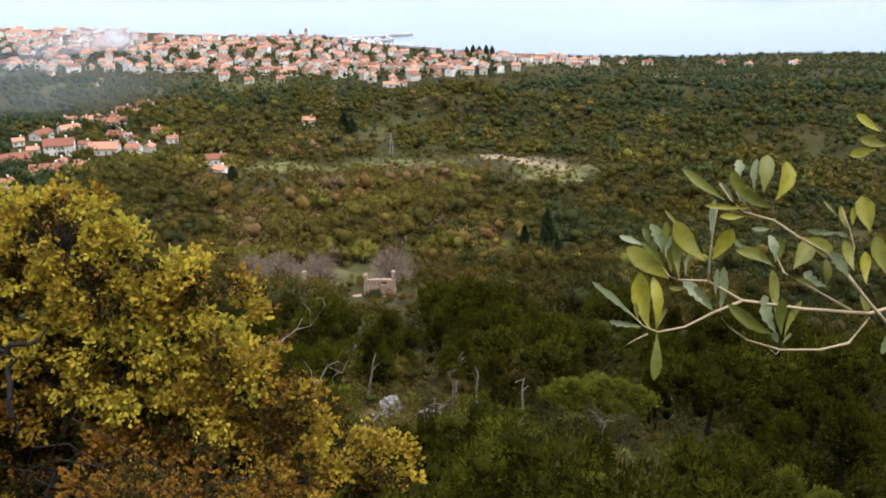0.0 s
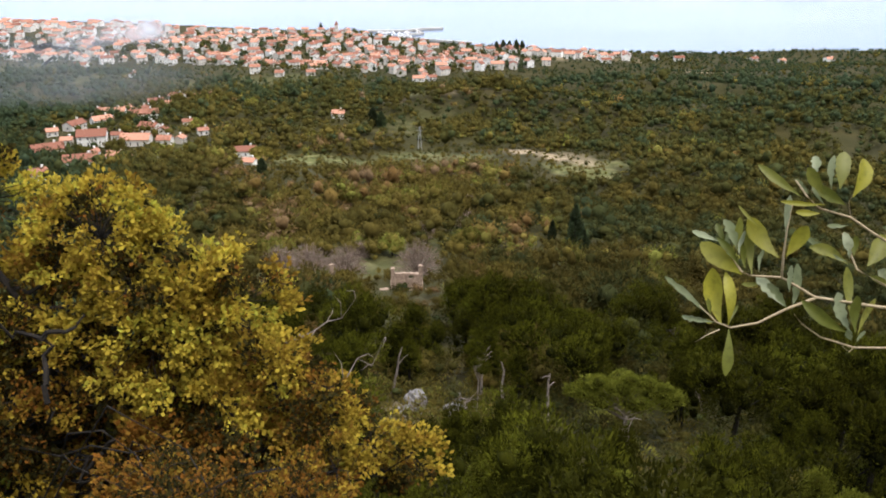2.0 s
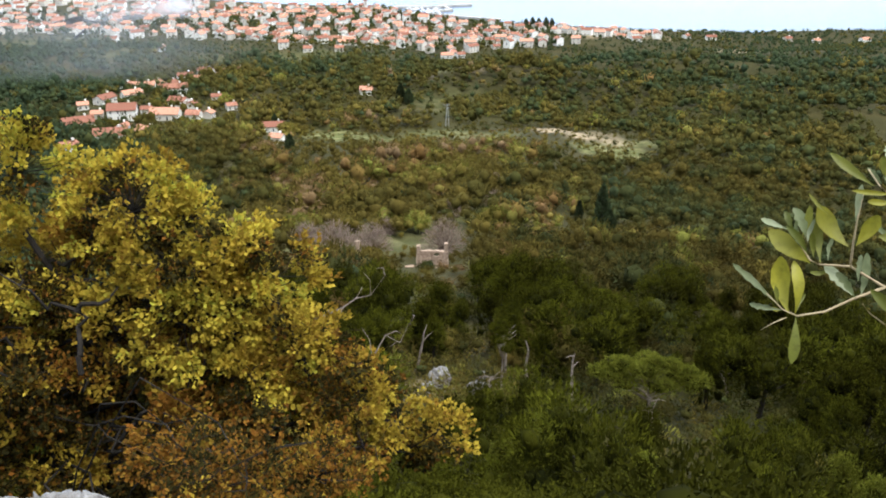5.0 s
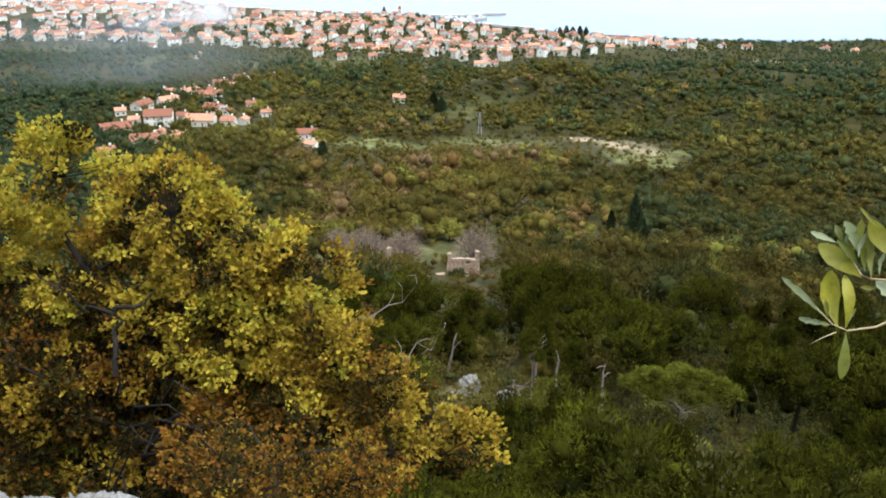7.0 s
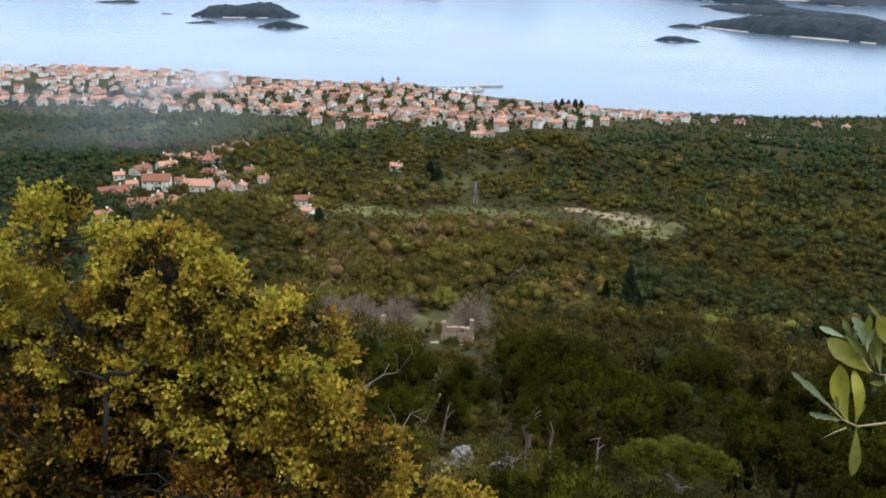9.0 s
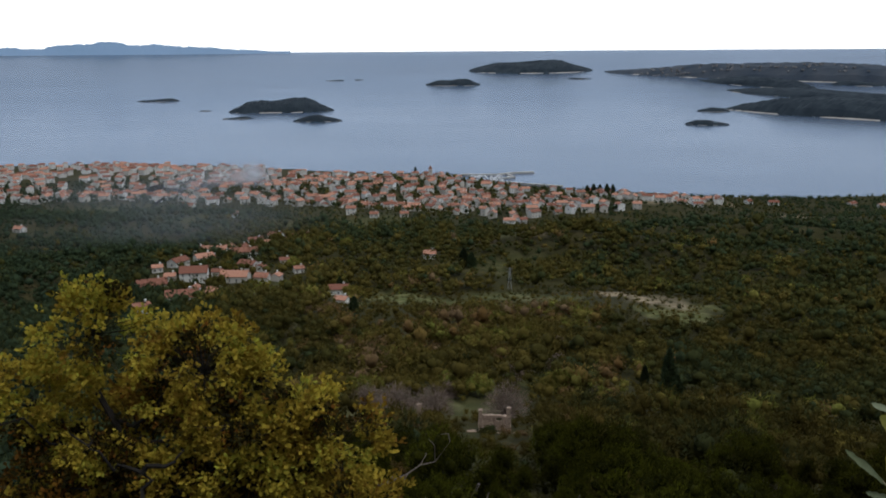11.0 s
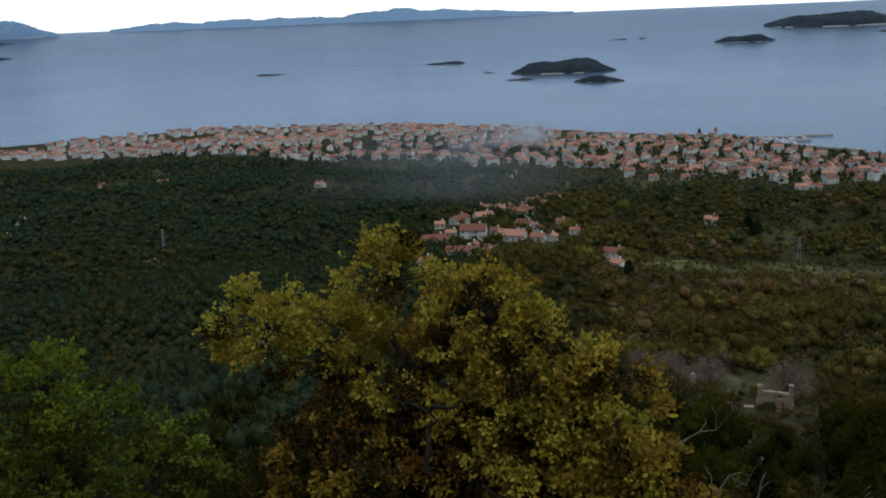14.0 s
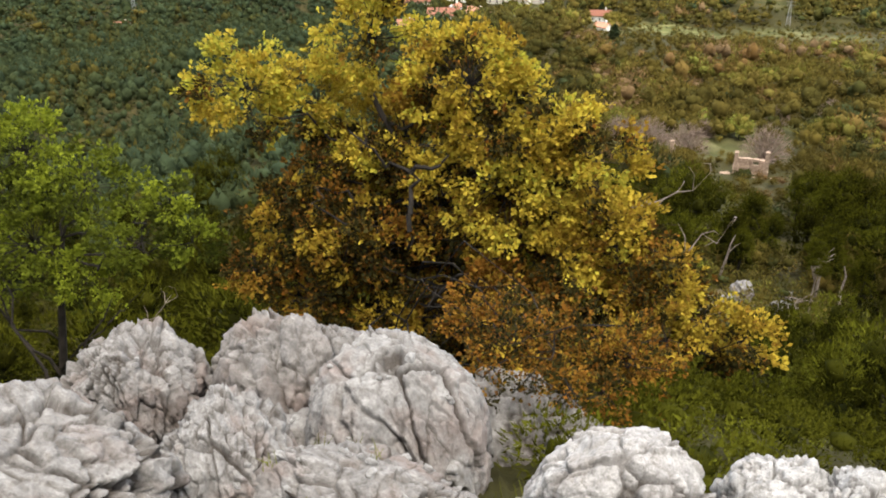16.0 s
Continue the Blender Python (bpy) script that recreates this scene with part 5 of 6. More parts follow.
boulder("boulder", (-2.15, 2.60, -2.46), (0.29, 0.29, 0.35), (8, -6, 20), 3.1, "rounded fissured grey limestone boulder on the brink", 7)
boulder("boulder", (-1.56, 3.00, -2.68), (0.46, 0.40, 0.50), (0, 8, -10), 7.7, "large cracked pinkish-grey limestone boulder below an oak", 7)
boulder("boulder", (-0.97, 2.62, -2.46), (0.38, 0.36, 0.51), (-6, -4, 14), 14.9, "tall smooth-topped limestone boulder below an oak", 7, 0.5)
boulder("boulder", (-1.46, 2.08, -2.32), (0.28, 0.34, 0.34), (0, -8, 30), 17.9, "broken white-grey limestone block among rubble", 7)
boulder("boulder", (-1.85, 1.62, -2.05), (0.42, 0.40, 0.40), (0, 14, 12), 23.5, "sloping grooved grey limestone slab", 7)
boulder("boulder", (-0.95, 1.95, -2.28), (0.46, 0.34, 0.30), (4, 0, -20), 29.1, "low cracked limestone ledge strewn with chips", 7)
boulder("boulder", (-0.14, 1.93, -2.035), (0.27, 0.25, 0.32), (0, 4, 25), 34.7, "bright split limestone boulder at the cliff edge", 7, 0.45)
boulder("boulder", (0.31, 2.14, -2.10), (0.17, 0.18, 0.22), (0, 8, -14), 40.3, "small rounded limestone boulder at the cliff edge")
boulder("boulder", (0.54, 2.12, -2.10), (0.16, 0.16, 0.20), (0, -8, 10), 45.9, "small rounded limestone boulder at the cliff edge")
boulder("boulder", (-0.60, 3.20, -2.98), (0.40, 0.30, 0.46), (0, 0, 8), 51.5, "shaded limestone boulder under orange oak leaves")
boulder("boulder", (-1.9, 2.25, -2.66), (0.20, 0.18, 0.16), (0, 0, 40), 55.5, "small limestone block wedged between boulders", 4)
boulder("boulder", (-1.28, 2.42, -2.80), (0.62, 0.50, 0.42), (0, 4, 16), 73.3, "broken limestone ledge under the boulders")
for bx, by, sz, sd in ((5.9, 58.6, (0.95, 0.9, 1.45), 61.1), (8.3, 56.0, (0.9, 0.7, 0.8), 66.7), (9.2, 59.6, (0.5, 0.4, 0.9), 69.7), (4.6, 56.5, (0.7, 0.5, 0.6), 63.3)):
    boulder("boulder", (bx, by, float(ground_z(bx, by)) - EYE + 0.25), sz, (0, -6, 20), sd, "bare pale rock outcrop on the wooded slope", 5)


def rubble():
    rnd = random.Random(77)
    protos = []
    for i in range(4):
        bm = bmesh.new()
        bmesh.ops.create_icosphere(bm, subdivisions=2, radius=1)
        for v in bm.verts:
            d = v.co.normalized()
            v.co = d * (0.8 + 0.35 * noise.noise(d * 1.6 + Vector((i * 5.0, 0, 0)))) * (1 / max(abs(d.x), abs(d.y), abs(d.z)) ** 0.4)
        me = bpy.data.meshes.new("stone")
        bm.to_mesh(me)
        bm.free()
        me.materials.append(M_ROCKW)
        protos.append(me)
    V, F = [], []
    for ob in [o for o in scene.collection.all_objects if o.name.startswith("boulder") and o.location.y < 5]:
        b = len(V)
        V += [ob.matrix_basis @ v.co for v in ob.data.vertices]
        F += [[b + k for k in p.vertices] for p in ob.data.polygons]
    tree = BVHTree.FromPolygons(V, F)
    blades, made = [], 0
    while made < 130:
        x, y = rnd.uniform(-2.1, -0.35), rnd.uniform(1.45, 2.6)
        at, nrm, _, _ = tree.ray_cast(Vector((x, y, EYE - 1.2)), Vector((0, 0, -1)))
        if at is None or nrm.z < 0.72 or at.z > EYE - 2.0:
            made += 0.05
            continue
        made += 1
        if nrm.z > 0.8 and rnd.random() < 0.35:      # a tuft rooted in a hollow
            for _ in range(9):
                b = at + Vector((rnd.gauss(0, 0.012), rnd.gauss(0, 0.012), -0.004))
                tip = b + Vector((rnd.gauss(0, 0.02), rnd.gauss(0, 0.02), rnd.uniform(0.02, 0.07)))
                w = Vector((rnd.uniform(-1, 1), rnd.uniform(-1, 1), 0)).normalized() * 0.002
                blades.append([b - w, b + w, tip + w * 0.2, tip - w * 0.2])
            continue
        s = rnd.uniform(0.009, 0.026) * (1.5 if rnd.random() < 0.12 else 1)
        o = new("stone", protos[int(made) % 4])
        o.matrix_basis = pose(at.x, at.y, at.z + 0.3 * s, rnd.uniform(0, 360), rnd.uniform(0, 360), 0) @ Matrix.Diagonal((s, s * rnd.uniform(0.6, 1), s * rnd.uniform(0.5, 0.9), 1))
        tagged(o, "small loose chip of pale limestone", "stone", "limestone chips")
    if blades:
        V = np.array([[tuple(c) for c in q] for q in blades])
        tagged(quads_mesh("grass_tufts", V, M_PINE, tint=np.linspace(0.7, 1.0, len(V))), "short green grass tufts in the rock hollows", "grass", kind="stuff")


rubble()


def tufts():
    rs = np.random.RandomState(88)
    n = 5200
    x, y = rs.uniform(-3.2, 1.6, n), rs.uniform(1.2, 5.2, n)
    pick = noise_grid(x, y, 3.0, 17) > 0.5
    x, y = x[pick], y[pick]
    n = len(x)
    z = ground_z(x, y) - 0.01
    a = rs.uniform(0, 6.28, n)
    h = rs.uniform(0.04, 0.16, n)
    w = 0.003
    ln = rs.normal(0, 0.4, (n, 2)) * h[:, None]
    b = np.stack([x, y, z], -1)
    wv = np.stack([w * np.cos(a), w * np.sin(a), 0 * a], -1)
    t = b + np.stack([ln[:, 0], ln[:, 1], h], -1)
    V = np.stack([b - wv, b + wv, t + wv * 0.2, t - wv * 0.2], 1)
    tagged(quads_mesh("grass", V, M_PINE, tint=rs.uniform(0.5, 1.0, n)), "thin green grass between the rocks", "grass", kind="stuff")


tufts()


# ---- the oaks in front ----
def leaf_clusters(C, out, k, length, rs):
    """k small lobed leaves fanned round every twig end: (n * k, 4, 3)."""
    n = len(C)
    d = out[:, None, :] + rs.normal(0, 0.75, (n, k, 3))
    d /= np.linalg.norm(d, axis=2, keepdims=True)
    s = np.cross(d, rs.normal(size=(n, k, 3)))
    s /= np.linalg.norm(s, axis=2, keepdims=True)
    L = length * rs.uniform(0.6, 1.25, (n, k, 1))
    b = C[:, None, :] + rs.normal(0, 0.012, (n, k, 3))
    W = L * 0.32
    return np.stack([b, b + d * L * 0.62 - s * W, b + d * L, b + d * L * 0.62 + s * W], 2).reshape(-1, 4, 3)


def gnarled(P, rs, amount=0.035):
    """The path P with kinks and bends between its points."""
    out = [P[0]]
    for a, b in zip(P, P[1:]):
        ln = (b - a).length
        for f in (0.33, 0.67):
            out.append(a.lerp(b, f) + Vector(rs.normal(0, min(amount, 0.14 * ln), 3)))
        out.append(b)
    return out


def oak(name, lobes, mats, trunk, limbs, per, length, label, seed, low=None):
    rs = np.random.RandomState(seed)
    root = new(name)
    root.location = (trunk[0][0], trunk[0][1], trunk[0][2] + EYE)
    org = Vector(trunk[0])
    tagged(root, label, "oak tree")
    bm = bmesh.new()
    T = [Vector(p) - org for p in trunk]
    tube(bm, [T[0] - Vector((0, 0, 0.4))] + T, [0.065] + [0.055 - 0.04 * i / len(T) for i in range(len(T))], 8)
    stem = part("trunk", bm, M_BARK, root)
    for path in limbs:
        P = gnarled([Vector(p) - org for p in path], rs)
        bm = bmesh.new()
        tube(bm, P, [(0.020 if len(path) > 4 else 0.014 if len(path) > 3 else 0.022) * (1 - 0.75 * i / (len(P) - 1)) for i in range(len(P))], 6)
        part("limb", bm, M_BARK, stem)
    # boughs and twigs out to every lobe
    bm = bmesh.new()
    Q, TT = [], []
    crown = [T[i].lerp(T[i + 1], f) for i in range(1, len(T) - 1) for f in (0.0, 0.33, 0.66)] + [T[-1]]
    for li, (cx, cy, cz, r) in enumerate(lobes):
        c = Vector((cx, cy, cz)) - org
        b = min(crown, key=lambda p: (p - c).length + 1.2 * abs(p.z - (c.z - 0.45 * (Vector((p.x, p.y)) - Vector((c.x, c.y))).length)))
        ln = (c - b).length
        q1 = b.lerp(c, 0.35) + Vector(rs.normal(0, 0.10 * ln, 3)) - Vector((0, 0, 0.06 * ln))
        q2 = b.lerp(c, 0.7) + Vector(rs.normal(0, 0.08 * ln, 3))
        bough = gnarled([b, q1, q2, c], rs, 0.07)
        tube(bm, bough, [(0.009 if cy < 4.9 else 0.016) * (1 - 0.75 * i / (len(bough) - 1)) for i in range(len(bough))], 5)
        n = int(per * (r / 0.45) ** 2)
        d = rs.normal(size=(n, 3))
        d[:, 2] = d[:, 2] * 0.9 + 0.2
        d[:, 1] -= 0.15
        d /= np.linalg.norm(d, axis=1, keepdims=True)
        lump = 1 + 0.18 * np.sin(5 * d[:, 0] + li) * np.sin(5 * d[:, 2] + 2 * li) + 0.1 * np.sin(11 * d[:, 1] + li)
        q = (rs.uniform(0, 1, n) ** 0.6) * lump
        # sprays of foliage with gaps between them
        ns = max(6, int(27 * (r / 0.45) ** 2))
        sd = rs.normal(size=(ns, 3))
        sd[:, 2] = sd[:, 2] * 0.9 + 0.2
        sd /= np.linalg.norm(sd, axis=1, keepdims=True)
        sc = np.array(c) + sd * (rs.uniform(0.35, 1, (ns, 1)) ** 0.5) * r * 0.88 * np.array([1.08, 1.0, 0.95])
        own = rs.randint(0, ns, n)
        C = sc[own] + d * (q * 0.125)[:, None] * np.array([1.1, 1.1, 0.8])
        d = d * 0.6 + sd[own] * 0.7
        for i in range(0, n, 16):
            e = Vector(C[i])
            m = c.lerp(e, 0.5) + Vector(rs.normal(0, 0.03, 3))
            tube(bm, [c, m, e], [0.005, 0.0035, 0.0015], 3)
        k = 6
        Q.append(leaf_clusters(C, d, k, length * min(1.0, cy / 5.6), rs))
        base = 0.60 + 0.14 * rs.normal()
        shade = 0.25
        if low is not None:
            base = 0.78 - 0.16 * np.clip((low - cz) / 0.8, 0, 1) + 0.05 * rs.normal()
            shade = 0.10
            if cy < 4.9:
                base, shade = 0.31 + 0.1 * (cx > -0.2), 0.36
            elif li >= 40:                                 # browner leaves on this face, its shade painted as dark sprays
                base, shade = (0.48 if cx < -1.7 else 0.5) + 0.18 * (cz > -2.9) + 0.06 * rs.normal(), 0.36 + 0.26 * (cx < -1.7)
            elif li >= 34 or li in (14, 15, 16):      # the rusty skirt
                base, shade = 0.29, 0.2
            # low left lobes: the extra dark sprays stand in for shade
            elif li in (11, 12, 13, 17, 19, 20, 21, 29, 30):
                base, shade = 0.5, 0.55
            elif 22 <= li < 34:                          # inside the crown, shade painted as dark sprays
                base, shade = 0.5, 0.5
        # share of sprays tinted dark olive, raised where the crown lies in shade
        dimmed = (rs.uniform(size=ns) < shade)[own]
        t = np.where(dimmed, 0.09, base + rs.normal(0, 0.09, ns)[own]) + rs.normal(0, 0.06, n)
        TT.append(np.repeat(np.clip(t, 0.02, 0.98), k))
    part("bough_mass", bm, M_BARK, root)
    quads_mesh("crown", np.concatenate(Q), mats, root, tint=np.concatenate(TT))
    return root


OUTER_LOBES = [(-2.3, 6.27, -1.94, 0.47), (-3.23, 5.97, -2.26, 0.46), (-1.48, 5.97, -2.14, 0.49), (-2.82, 6.37, -2.54, 0.48), (-0.74, 5.87, -2.64, 0.53),
               (-0.38, 5.67, -3.13, 0.46), (-0.04, 5.57, -3.44, 0.36), (0.54, 5.37, -3.61, 0.21), (0.26, 5.47, -3.57, 0.23), (-2.12, 6.47, -2.82, 0.62),
               (-1.14, 5.67, -2.72, 0.54), (-2.85, 5.77, -3.3, 0.45), (-3.06, 5.47, -3.56, 0.3), (-2.31, 5.57, -3.23, 0.46), (-1.14, 5.27, -3.44, 0.39),
               (-0.71, 5.07, -3.77, 0.37), (-0.38, 4.97, -4.0, 0.23), (-1.94, 6.37, -3.78, 0.55), (-1.08, 5.97, -2.2, 0.25), (-2.1, 5.6, -3.78, 0.4),
               (-2.62, 5.5, -3.75, 0.34), (-1.6, 5.4, -3.75, 0.38)]
INNER_LOBES = [(-1.5, 6.3, -2.95, 0.6), (-0.9, 6.1, -3.2, 0.55), (-2.6, 6.5, -3.2, 0.6), (-1.4, 6.2, -3.6, 0.6), (-0.6, 5.9, -3.6, 0.48), (-0.1, 5.8, -3.85, 0.4),
               (-2.3, 6.4, -4.2, 0.6), (-1.2, 6.0, -4.2, 0.55), (-0.45, 5.7, -4.3, 0.45), (-3.0, 6.1, -4.15, 0.5), (0.3, 5.7, -3.95, 0.28), (-1.8, 6.5, -2.4, 0.45),
               (-0.48, 3.71, -2.7, 0.26), (-0.68, 3.79, -2.72, 0.26), (-0.28, 3.28, -2.62, 0.16), (-0.23, 3.63, -2.67, 0.22), (-0.4, 3.27, -2.63, 0.15),
               (-0.88, 3.99, -2.73, 0.26)]
OAK_LOBES = OUTER_LOBES + INNER_LOBES
FRONT_LOBES = [(-2.93, 5.85, -3.19, 0.24), (-2.62, 5.7, -3.53, 0.25), (-2.25, 5.75, -3.17, 0.25), (-2.17, 5.55, -3.64, 0.24), (-1.69, 5.7, -2.78, 0.25), (-1.34, 5.55, -3.07, 0.25), (-0.97, 5.5, -2.7, 0.25), (-2.03, 5.85, -2.74, 0.23), (-2.27, 5.95, -2.62, 0.22), (-1.68, 5.6, -3.18, 0.2), (-0.72, 5.4, -3.14, 0.26), (-0.4, 5.4, -2.89, 0.24), (-1.16, 5.25, -3.33, 0.22), (-0.21, 5.2, -3.26, 0.25), (-0.81, 5.6, -2.33, 0.24), (-2.65, 5.95, -2.83, 0.24), (-1.24, 5.65, -2.38, 0.26), (-0.02, 5.3, -3.0, 0.2)]      # the leafy face towards the rocks
SKIRT_LOBES = [(-0.95, 4.5, -3.19, 0.22), (-0.64, 4.3, -3.21, 0.22), (-0.36, 4.1, -3.22, 0.2), (-0.2, 3.9, -3.21, 0.15), (-0.59, 4.6, -3.14, 0.22), (-0.74, 4.1, -3.28, 0.17), (-0.14, 4.6, -3.35, 0.22), (0.02, 4.8, -3.3, 0.24), (-0.38, 3.7, -3.18, 0.12), (-0.75, 3.2, -2.48, 0.13), (-0.57, 3.15, -2.46, 0.13), (-0.39, 3.1, -2.47, 0.12), (-0.71, 3.4, -2.49, 0.15), (-0.5, 3.4, -2.49, 0.15)]      # hanging down beside the boulders
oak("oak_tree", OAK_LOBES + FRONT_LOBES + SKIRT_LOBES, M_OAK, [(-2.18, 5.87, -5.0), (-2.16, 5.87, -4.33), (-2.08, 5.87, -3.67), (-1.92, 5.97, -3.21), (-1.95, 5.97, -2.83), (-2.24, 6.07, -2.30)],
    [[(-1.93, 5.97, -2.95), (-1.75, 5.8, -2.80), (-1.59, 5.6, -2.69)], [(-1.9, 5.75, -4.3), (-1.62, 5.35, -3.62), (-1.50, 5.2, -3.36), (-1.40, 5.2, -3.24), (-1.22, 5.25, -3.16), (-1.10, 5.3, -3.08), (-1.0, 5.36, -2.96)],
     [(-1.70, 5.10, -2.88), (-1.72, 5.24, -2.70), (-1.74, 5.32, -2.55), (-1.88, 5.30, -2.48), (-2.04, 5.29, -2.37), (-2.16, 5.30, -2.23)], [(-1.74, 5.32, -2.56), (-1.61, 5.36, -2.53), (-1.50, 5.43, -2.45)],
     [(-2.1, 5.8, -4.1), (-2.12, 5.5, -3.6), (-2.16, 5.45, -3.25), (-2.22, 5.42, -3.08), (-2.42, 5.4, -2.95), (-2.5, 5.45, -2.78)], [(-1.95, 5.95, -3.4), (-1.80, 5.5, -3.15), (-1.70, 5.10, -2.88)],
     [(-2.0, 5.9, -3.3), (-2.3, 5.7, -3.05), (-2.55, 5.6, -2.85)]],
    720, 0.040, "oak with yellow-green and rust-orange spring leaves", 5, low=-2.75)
oak("oak_tree", [(-6.34, 7.17, -3.53, 0.57), (-5.61, 6.97, -3.75, 0.57), (-4.56, 6.77, -3.68, 0.33), (-4.82, 6.57, -4.08, 0.45), (-6.21, 6.77, -4.34, 0.69),
                 (-4.22, 6.47, -3.97, 0.27), (-5.56, 6.57, -4.61, 0.42), (-7.36, 7.37, -3.89, 0.82), (-7.45, 6.97, -4.72, 0.83)],
    M_OAKG, [(-5.95, 6.5, -6.6), (-5.98, 6.45, -5.6), (-5.9, 6.6, -4.8), (-5.8, 6.7, -4.2)],
    [[(-5.98, 6.4, -5.6), (-5.3, 6.35, -5.0), (-4.98, 6.3, -4.7), (-4.6, 6.2, -4.3)], [(-6.0, 6.4, -5.7), (-6.4, 6.4, -5.2), (-6.6, 6.5, -4.7)], [(-5.6, 5.9, -5.7), (-5.9, 6.0, -5.1), (-6.3, 6.3, -4.4)], [(-5.5, 5.9, -5.7), (-5.35, 6.0, -5.1), (-5.0, 6.2, -4.5)]],
    380, 0.045, "bushy oak with fresh green leaves behind the rocks", 6)


def bleached_branch(c, seed):
    rs = random.Random(seed)
    root = new("dead_branch")
    root.location = (c[0], c[1], c[2] + EYE)
    tagged(root, "bleached bare dead branch caught in scrub", "branch", "dead branches")
    P = [Vector((0.1 * i - 0.3, 0.04 * rs.gauss(0, 1), -0.2 + 0.09 * i + 0.05 * rs.gauss(0, 1))) for i in range(6)]
    bm = bmesh.new()
    tube(bm, P, [0.009, 0.008, 0.006, 0.005, 0.003, 0.0015], 5)
    part("stick", bm, M_GREYWOOD, root)
    for i in range(1, 6):
        bm = bmesh.new()
        d = Vector((rs.uniform(-0.08, 0.22), rs.uniform(-0.12, 0.12), rs.uniform(-0.05, 0.2)))
        tube(bm, [P[i], P[i] + d * 0.5 + Vector((0.02, 0, 0.03)), P[i] + d], [0.004, 0.003, 0.001], 4)
        part("twig", bm, M_GREYWOOD, root)


bleached_branch((-4.12, 5.6, -4.25), 3)
bleached_branch((0.0, 5.7, -2.8), 8)
bleached_branch((0.2, 5.8, -3.2), 11)


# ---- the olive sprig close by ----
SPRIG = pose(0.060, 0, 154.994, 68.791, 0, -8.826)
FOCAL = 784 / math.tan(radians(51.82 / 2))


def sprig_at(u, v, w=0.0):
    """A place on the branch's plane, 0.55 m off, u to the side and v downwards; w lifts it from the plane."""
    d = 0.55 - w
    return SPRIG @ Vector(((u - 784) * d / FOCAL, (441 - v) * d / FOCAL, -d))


def olive_leaf_material(name, a, b, c):
    k = Mat(name, 0.5, 0.35)
    col = k.ramp(k.node("ShaderNodeObjectInfo").outputs["Random"], (0.0, a), (0.5, b), (1.0, c))
    col = k.mix(k.span(k.noise(240, 4), 0.48, 0.75, 0, 0.55), col, tuple(0.5 * v for v in a))
    col = k.mix(k.span(k.noise(70, 3), 0.5, 0.7, 0, 0.35), col, c)
    k.colour(col)
    k.bump(k.noise(420, 3), 0.3, 0.0004)
    tr = k.node("ShaderNodeBsdfTranslucent")
    k.link(col, tr.inputs["Color"])
    ms = k.node("ShaderNodeMixShader", Fac=0.3)
    k.link(k.b.outputs[0], ms.inputs[1])
    k.link(tr.outputs[0], ms.inputs[2])
    k.link(ms.outputs[0], k.out.inputs[0])
    return k.m


M_OLIVE = {"y": olive_leaf_material("young_olive_leaf", (0.17, 0.165, 0.016), (0.235, 0.225, 0.022), (0.30, 0.28, 0.03)),
           "o": olive_leaf_material("old_olive_leaf", (0.085, 0.10, 0.016), (0.13, 0.14, 0.022), (0.19, 0.19, 0.035)),
           "g": olive_leaf_material("grey_olive_leaf", (0.12, 0.145, 0.06), (0.18, 0.21, 0.11), (0.28, 0.31, 0.20))}


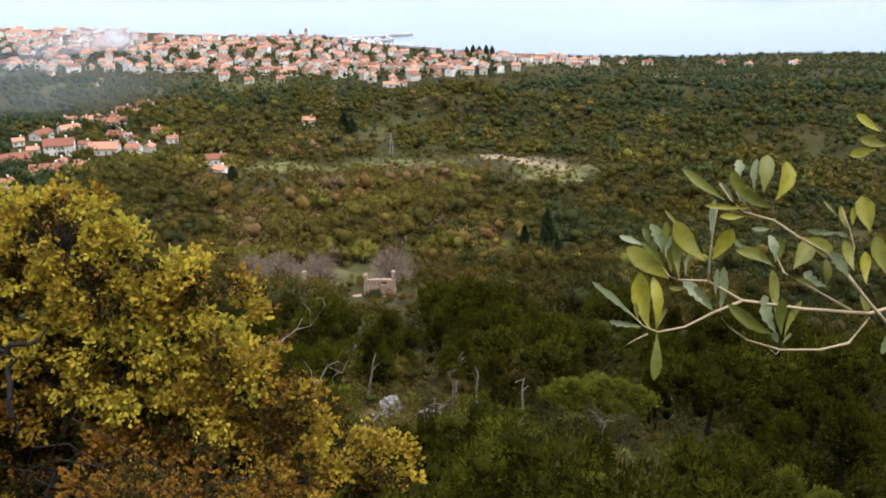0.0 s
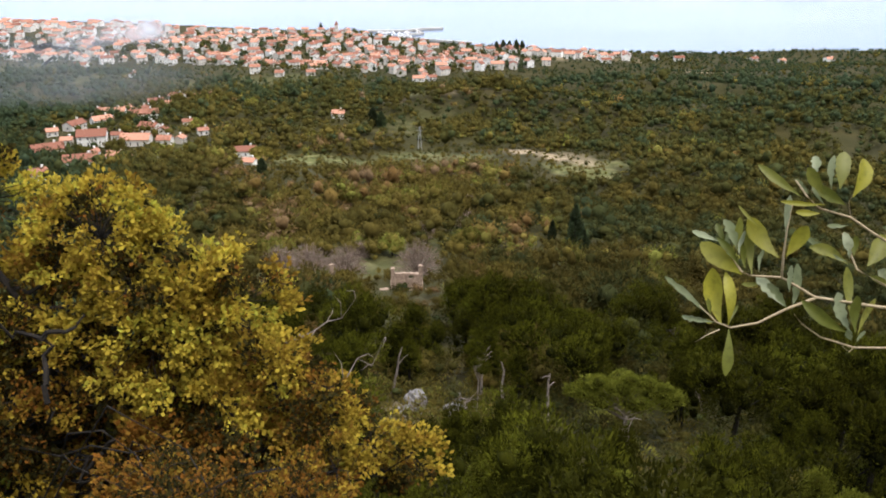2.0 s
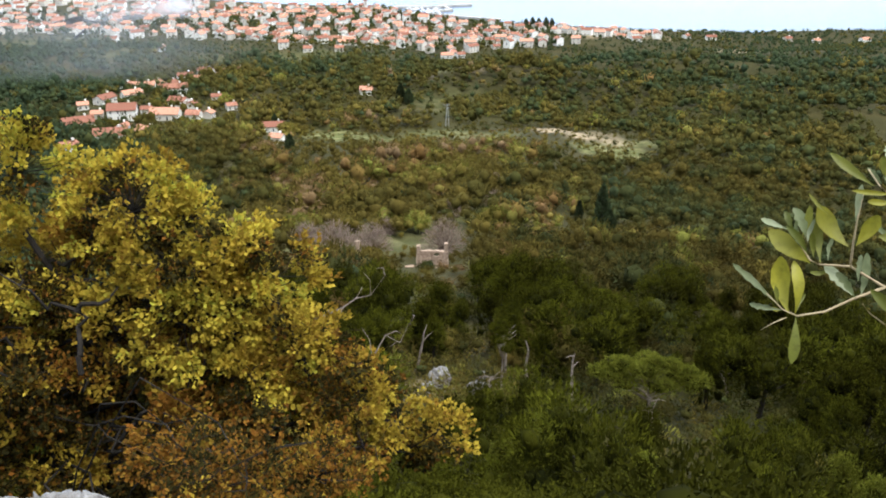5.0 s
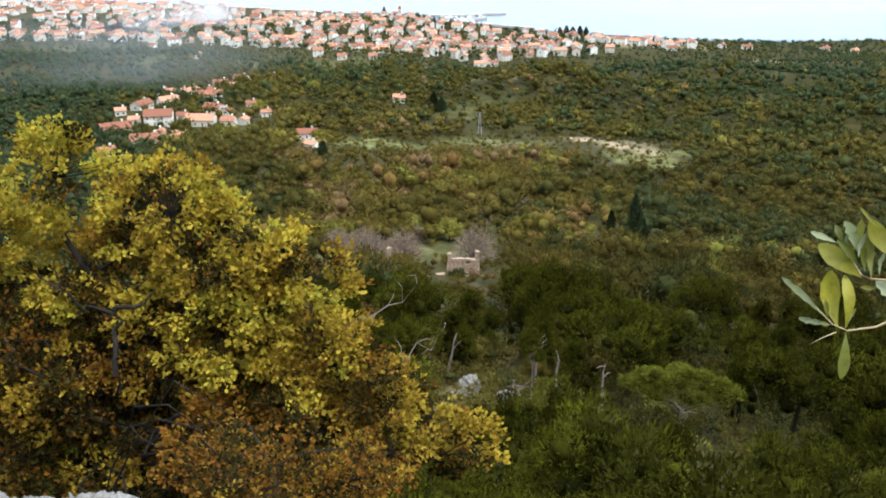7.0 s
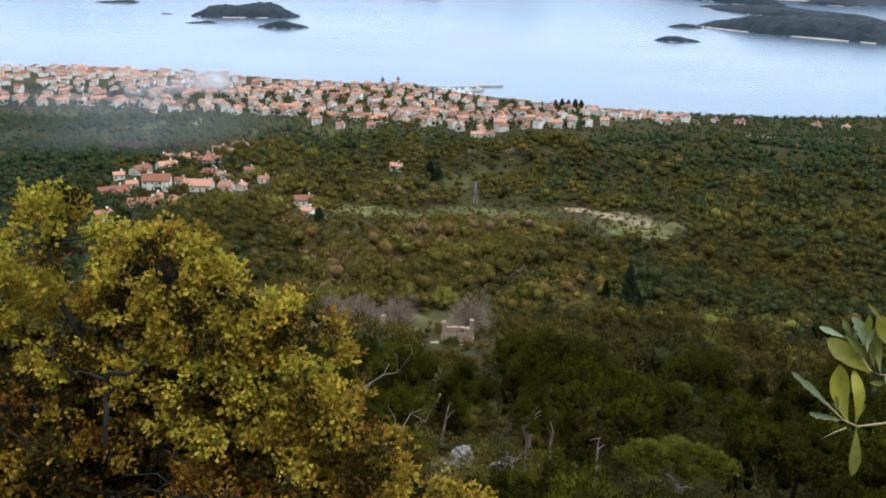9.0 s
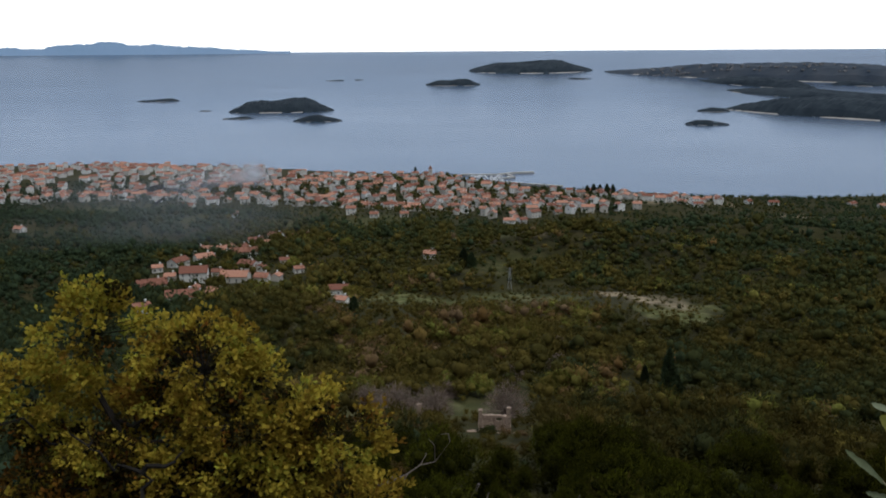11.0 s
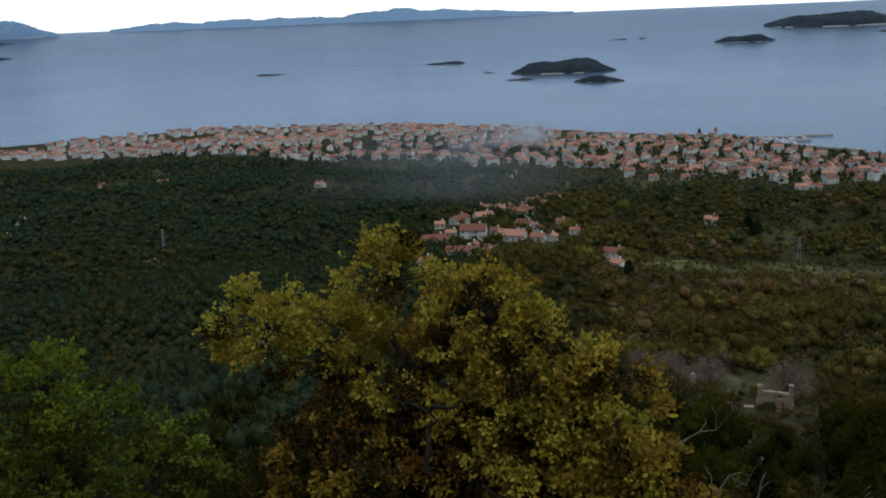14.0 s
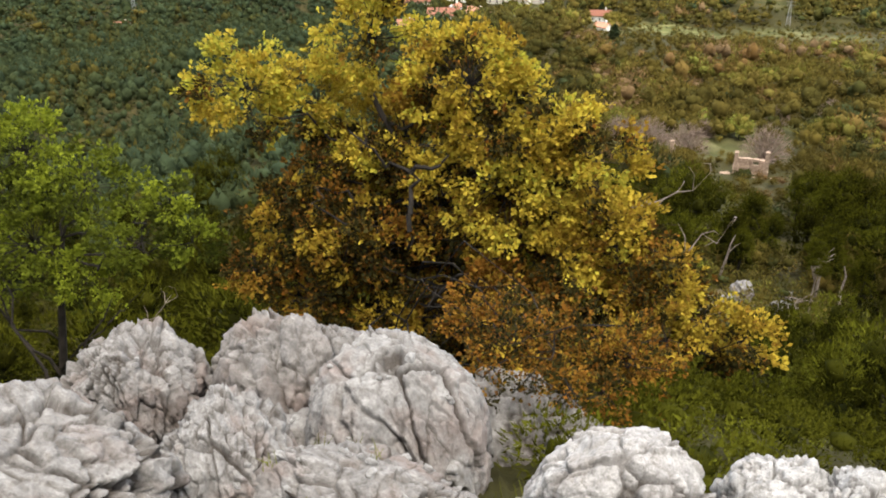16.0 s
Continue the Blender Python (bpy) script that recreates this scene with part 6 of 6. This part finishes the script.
def olive_sprig():
    rs = random.Random(19)
    root = new("olive_branch")
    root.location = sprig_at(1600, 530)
    inv = Matrix.Translation(-root.location)
    tagged(root, "leafy olive branch with pale twigs reaching over the slope", "branch")
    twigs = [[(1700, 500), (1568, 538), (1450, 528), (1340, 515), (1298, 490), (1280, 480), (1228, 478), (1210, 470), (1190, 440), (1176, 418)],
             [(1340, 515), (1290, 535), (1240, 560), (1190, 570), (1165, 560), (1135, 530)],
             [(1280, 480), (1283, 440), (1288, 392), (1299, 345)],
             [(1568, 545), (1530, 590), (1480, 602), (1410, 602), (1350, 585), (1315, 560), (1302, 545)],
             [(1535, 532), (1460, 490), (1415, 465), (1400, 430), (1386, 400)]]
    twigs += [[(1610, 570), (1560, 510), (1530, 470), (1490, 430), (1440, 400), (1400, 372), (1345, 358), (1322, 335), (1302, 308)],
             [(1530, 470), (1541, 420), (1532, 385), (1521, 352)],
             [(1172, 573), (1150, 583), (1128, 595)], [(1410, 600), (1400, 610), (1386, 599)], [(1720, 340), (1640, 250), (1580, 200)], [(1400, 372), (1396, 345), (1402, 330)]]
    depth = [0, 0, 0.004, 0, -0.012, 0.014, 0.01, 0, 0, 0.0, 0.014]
    stems = []
    for path, dp in zip(twigs, depth):
        bm = bmesh.new()
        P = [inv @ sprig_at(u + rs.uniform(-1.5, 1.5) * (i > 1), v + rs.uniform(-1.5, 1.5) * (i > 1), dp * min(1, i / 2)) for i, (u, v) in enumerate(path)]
        thick = 0.00038 if len(path) == 3 else 0.0012 if path[0][0] > 1600 else 0.0009
        tube(bm, P, [thick * (1 - 0.62 * i / (len(P) - 1)) for i in range(len(P))], 6)
        stems.append(part("twig", bm, M_TWIG, root, smooth=True))

    def leaf(u0, v0, u1, v1, wide, kind):
        near = min(range(len(twigs)), key=lambda q: min(math.hypot(u - u0, v - v0) for u, v in twigs[q]))
        w = depth[near] + rs.uniform(-0.004, 0.004)
        ragged = kind == "g"
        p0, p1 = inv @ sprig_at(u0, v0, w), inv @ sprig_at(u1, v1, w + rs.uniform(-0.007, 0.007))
        d = p1 - p0
        ln = d.length
        d.normalize()
        view = SPRIG.to_3x3() @ Vector((rs.uniform(-0.45, 0.45), rs.uniform(-0.45, 0.45), 1))
        s = d.cross(view).normalized()
        nn = s.cross(d)
        V, F = [], []
        prof = (0.07, 0.22, 0.44, 0.66, 0.84, 0.96, 1.0, 0.93, 0.68, 0.16)
        bend, curl, side = rs.uniform(-0.14, 0.14), rs.uniform(0.1, 0.4), rs.uniform(-0.06, 0.06)
        for i, q in enumerate(prof):
            t_ = i / (len(prof) - 1)
            c = p0 + d * ln * t_ + nn * ln * bend * math.sin(t_ * 3.14) + s * ln * side * math.sin(t_ * 3.14)
            a, b = (ln * wide * q * (rs.uniform(0.45, 1.1) if ragged and i % 2 else rs.uniform(0.92, 1.06)) for _ in (0, 1))
            V += [tuple(c - s * a + nn * a * curl), tuple(c - s * a * 0.5 + nn * a * curl * 0.3), tuple(c), tuple(c + s * b * 0.5 + nn * b * curl * 0.3), tuple(c + s * b + nn * b * curl)]
        for i in range(len(prof) - 1):
            for j in range(4):
                F.append((5 * i + j, 5 * i + j + 1, 5 * i + j + 6, 5 * i + j + 5))
        link_mesh("leaf", V, F, M_OLIVE[kind], stems[near], smooth=True)

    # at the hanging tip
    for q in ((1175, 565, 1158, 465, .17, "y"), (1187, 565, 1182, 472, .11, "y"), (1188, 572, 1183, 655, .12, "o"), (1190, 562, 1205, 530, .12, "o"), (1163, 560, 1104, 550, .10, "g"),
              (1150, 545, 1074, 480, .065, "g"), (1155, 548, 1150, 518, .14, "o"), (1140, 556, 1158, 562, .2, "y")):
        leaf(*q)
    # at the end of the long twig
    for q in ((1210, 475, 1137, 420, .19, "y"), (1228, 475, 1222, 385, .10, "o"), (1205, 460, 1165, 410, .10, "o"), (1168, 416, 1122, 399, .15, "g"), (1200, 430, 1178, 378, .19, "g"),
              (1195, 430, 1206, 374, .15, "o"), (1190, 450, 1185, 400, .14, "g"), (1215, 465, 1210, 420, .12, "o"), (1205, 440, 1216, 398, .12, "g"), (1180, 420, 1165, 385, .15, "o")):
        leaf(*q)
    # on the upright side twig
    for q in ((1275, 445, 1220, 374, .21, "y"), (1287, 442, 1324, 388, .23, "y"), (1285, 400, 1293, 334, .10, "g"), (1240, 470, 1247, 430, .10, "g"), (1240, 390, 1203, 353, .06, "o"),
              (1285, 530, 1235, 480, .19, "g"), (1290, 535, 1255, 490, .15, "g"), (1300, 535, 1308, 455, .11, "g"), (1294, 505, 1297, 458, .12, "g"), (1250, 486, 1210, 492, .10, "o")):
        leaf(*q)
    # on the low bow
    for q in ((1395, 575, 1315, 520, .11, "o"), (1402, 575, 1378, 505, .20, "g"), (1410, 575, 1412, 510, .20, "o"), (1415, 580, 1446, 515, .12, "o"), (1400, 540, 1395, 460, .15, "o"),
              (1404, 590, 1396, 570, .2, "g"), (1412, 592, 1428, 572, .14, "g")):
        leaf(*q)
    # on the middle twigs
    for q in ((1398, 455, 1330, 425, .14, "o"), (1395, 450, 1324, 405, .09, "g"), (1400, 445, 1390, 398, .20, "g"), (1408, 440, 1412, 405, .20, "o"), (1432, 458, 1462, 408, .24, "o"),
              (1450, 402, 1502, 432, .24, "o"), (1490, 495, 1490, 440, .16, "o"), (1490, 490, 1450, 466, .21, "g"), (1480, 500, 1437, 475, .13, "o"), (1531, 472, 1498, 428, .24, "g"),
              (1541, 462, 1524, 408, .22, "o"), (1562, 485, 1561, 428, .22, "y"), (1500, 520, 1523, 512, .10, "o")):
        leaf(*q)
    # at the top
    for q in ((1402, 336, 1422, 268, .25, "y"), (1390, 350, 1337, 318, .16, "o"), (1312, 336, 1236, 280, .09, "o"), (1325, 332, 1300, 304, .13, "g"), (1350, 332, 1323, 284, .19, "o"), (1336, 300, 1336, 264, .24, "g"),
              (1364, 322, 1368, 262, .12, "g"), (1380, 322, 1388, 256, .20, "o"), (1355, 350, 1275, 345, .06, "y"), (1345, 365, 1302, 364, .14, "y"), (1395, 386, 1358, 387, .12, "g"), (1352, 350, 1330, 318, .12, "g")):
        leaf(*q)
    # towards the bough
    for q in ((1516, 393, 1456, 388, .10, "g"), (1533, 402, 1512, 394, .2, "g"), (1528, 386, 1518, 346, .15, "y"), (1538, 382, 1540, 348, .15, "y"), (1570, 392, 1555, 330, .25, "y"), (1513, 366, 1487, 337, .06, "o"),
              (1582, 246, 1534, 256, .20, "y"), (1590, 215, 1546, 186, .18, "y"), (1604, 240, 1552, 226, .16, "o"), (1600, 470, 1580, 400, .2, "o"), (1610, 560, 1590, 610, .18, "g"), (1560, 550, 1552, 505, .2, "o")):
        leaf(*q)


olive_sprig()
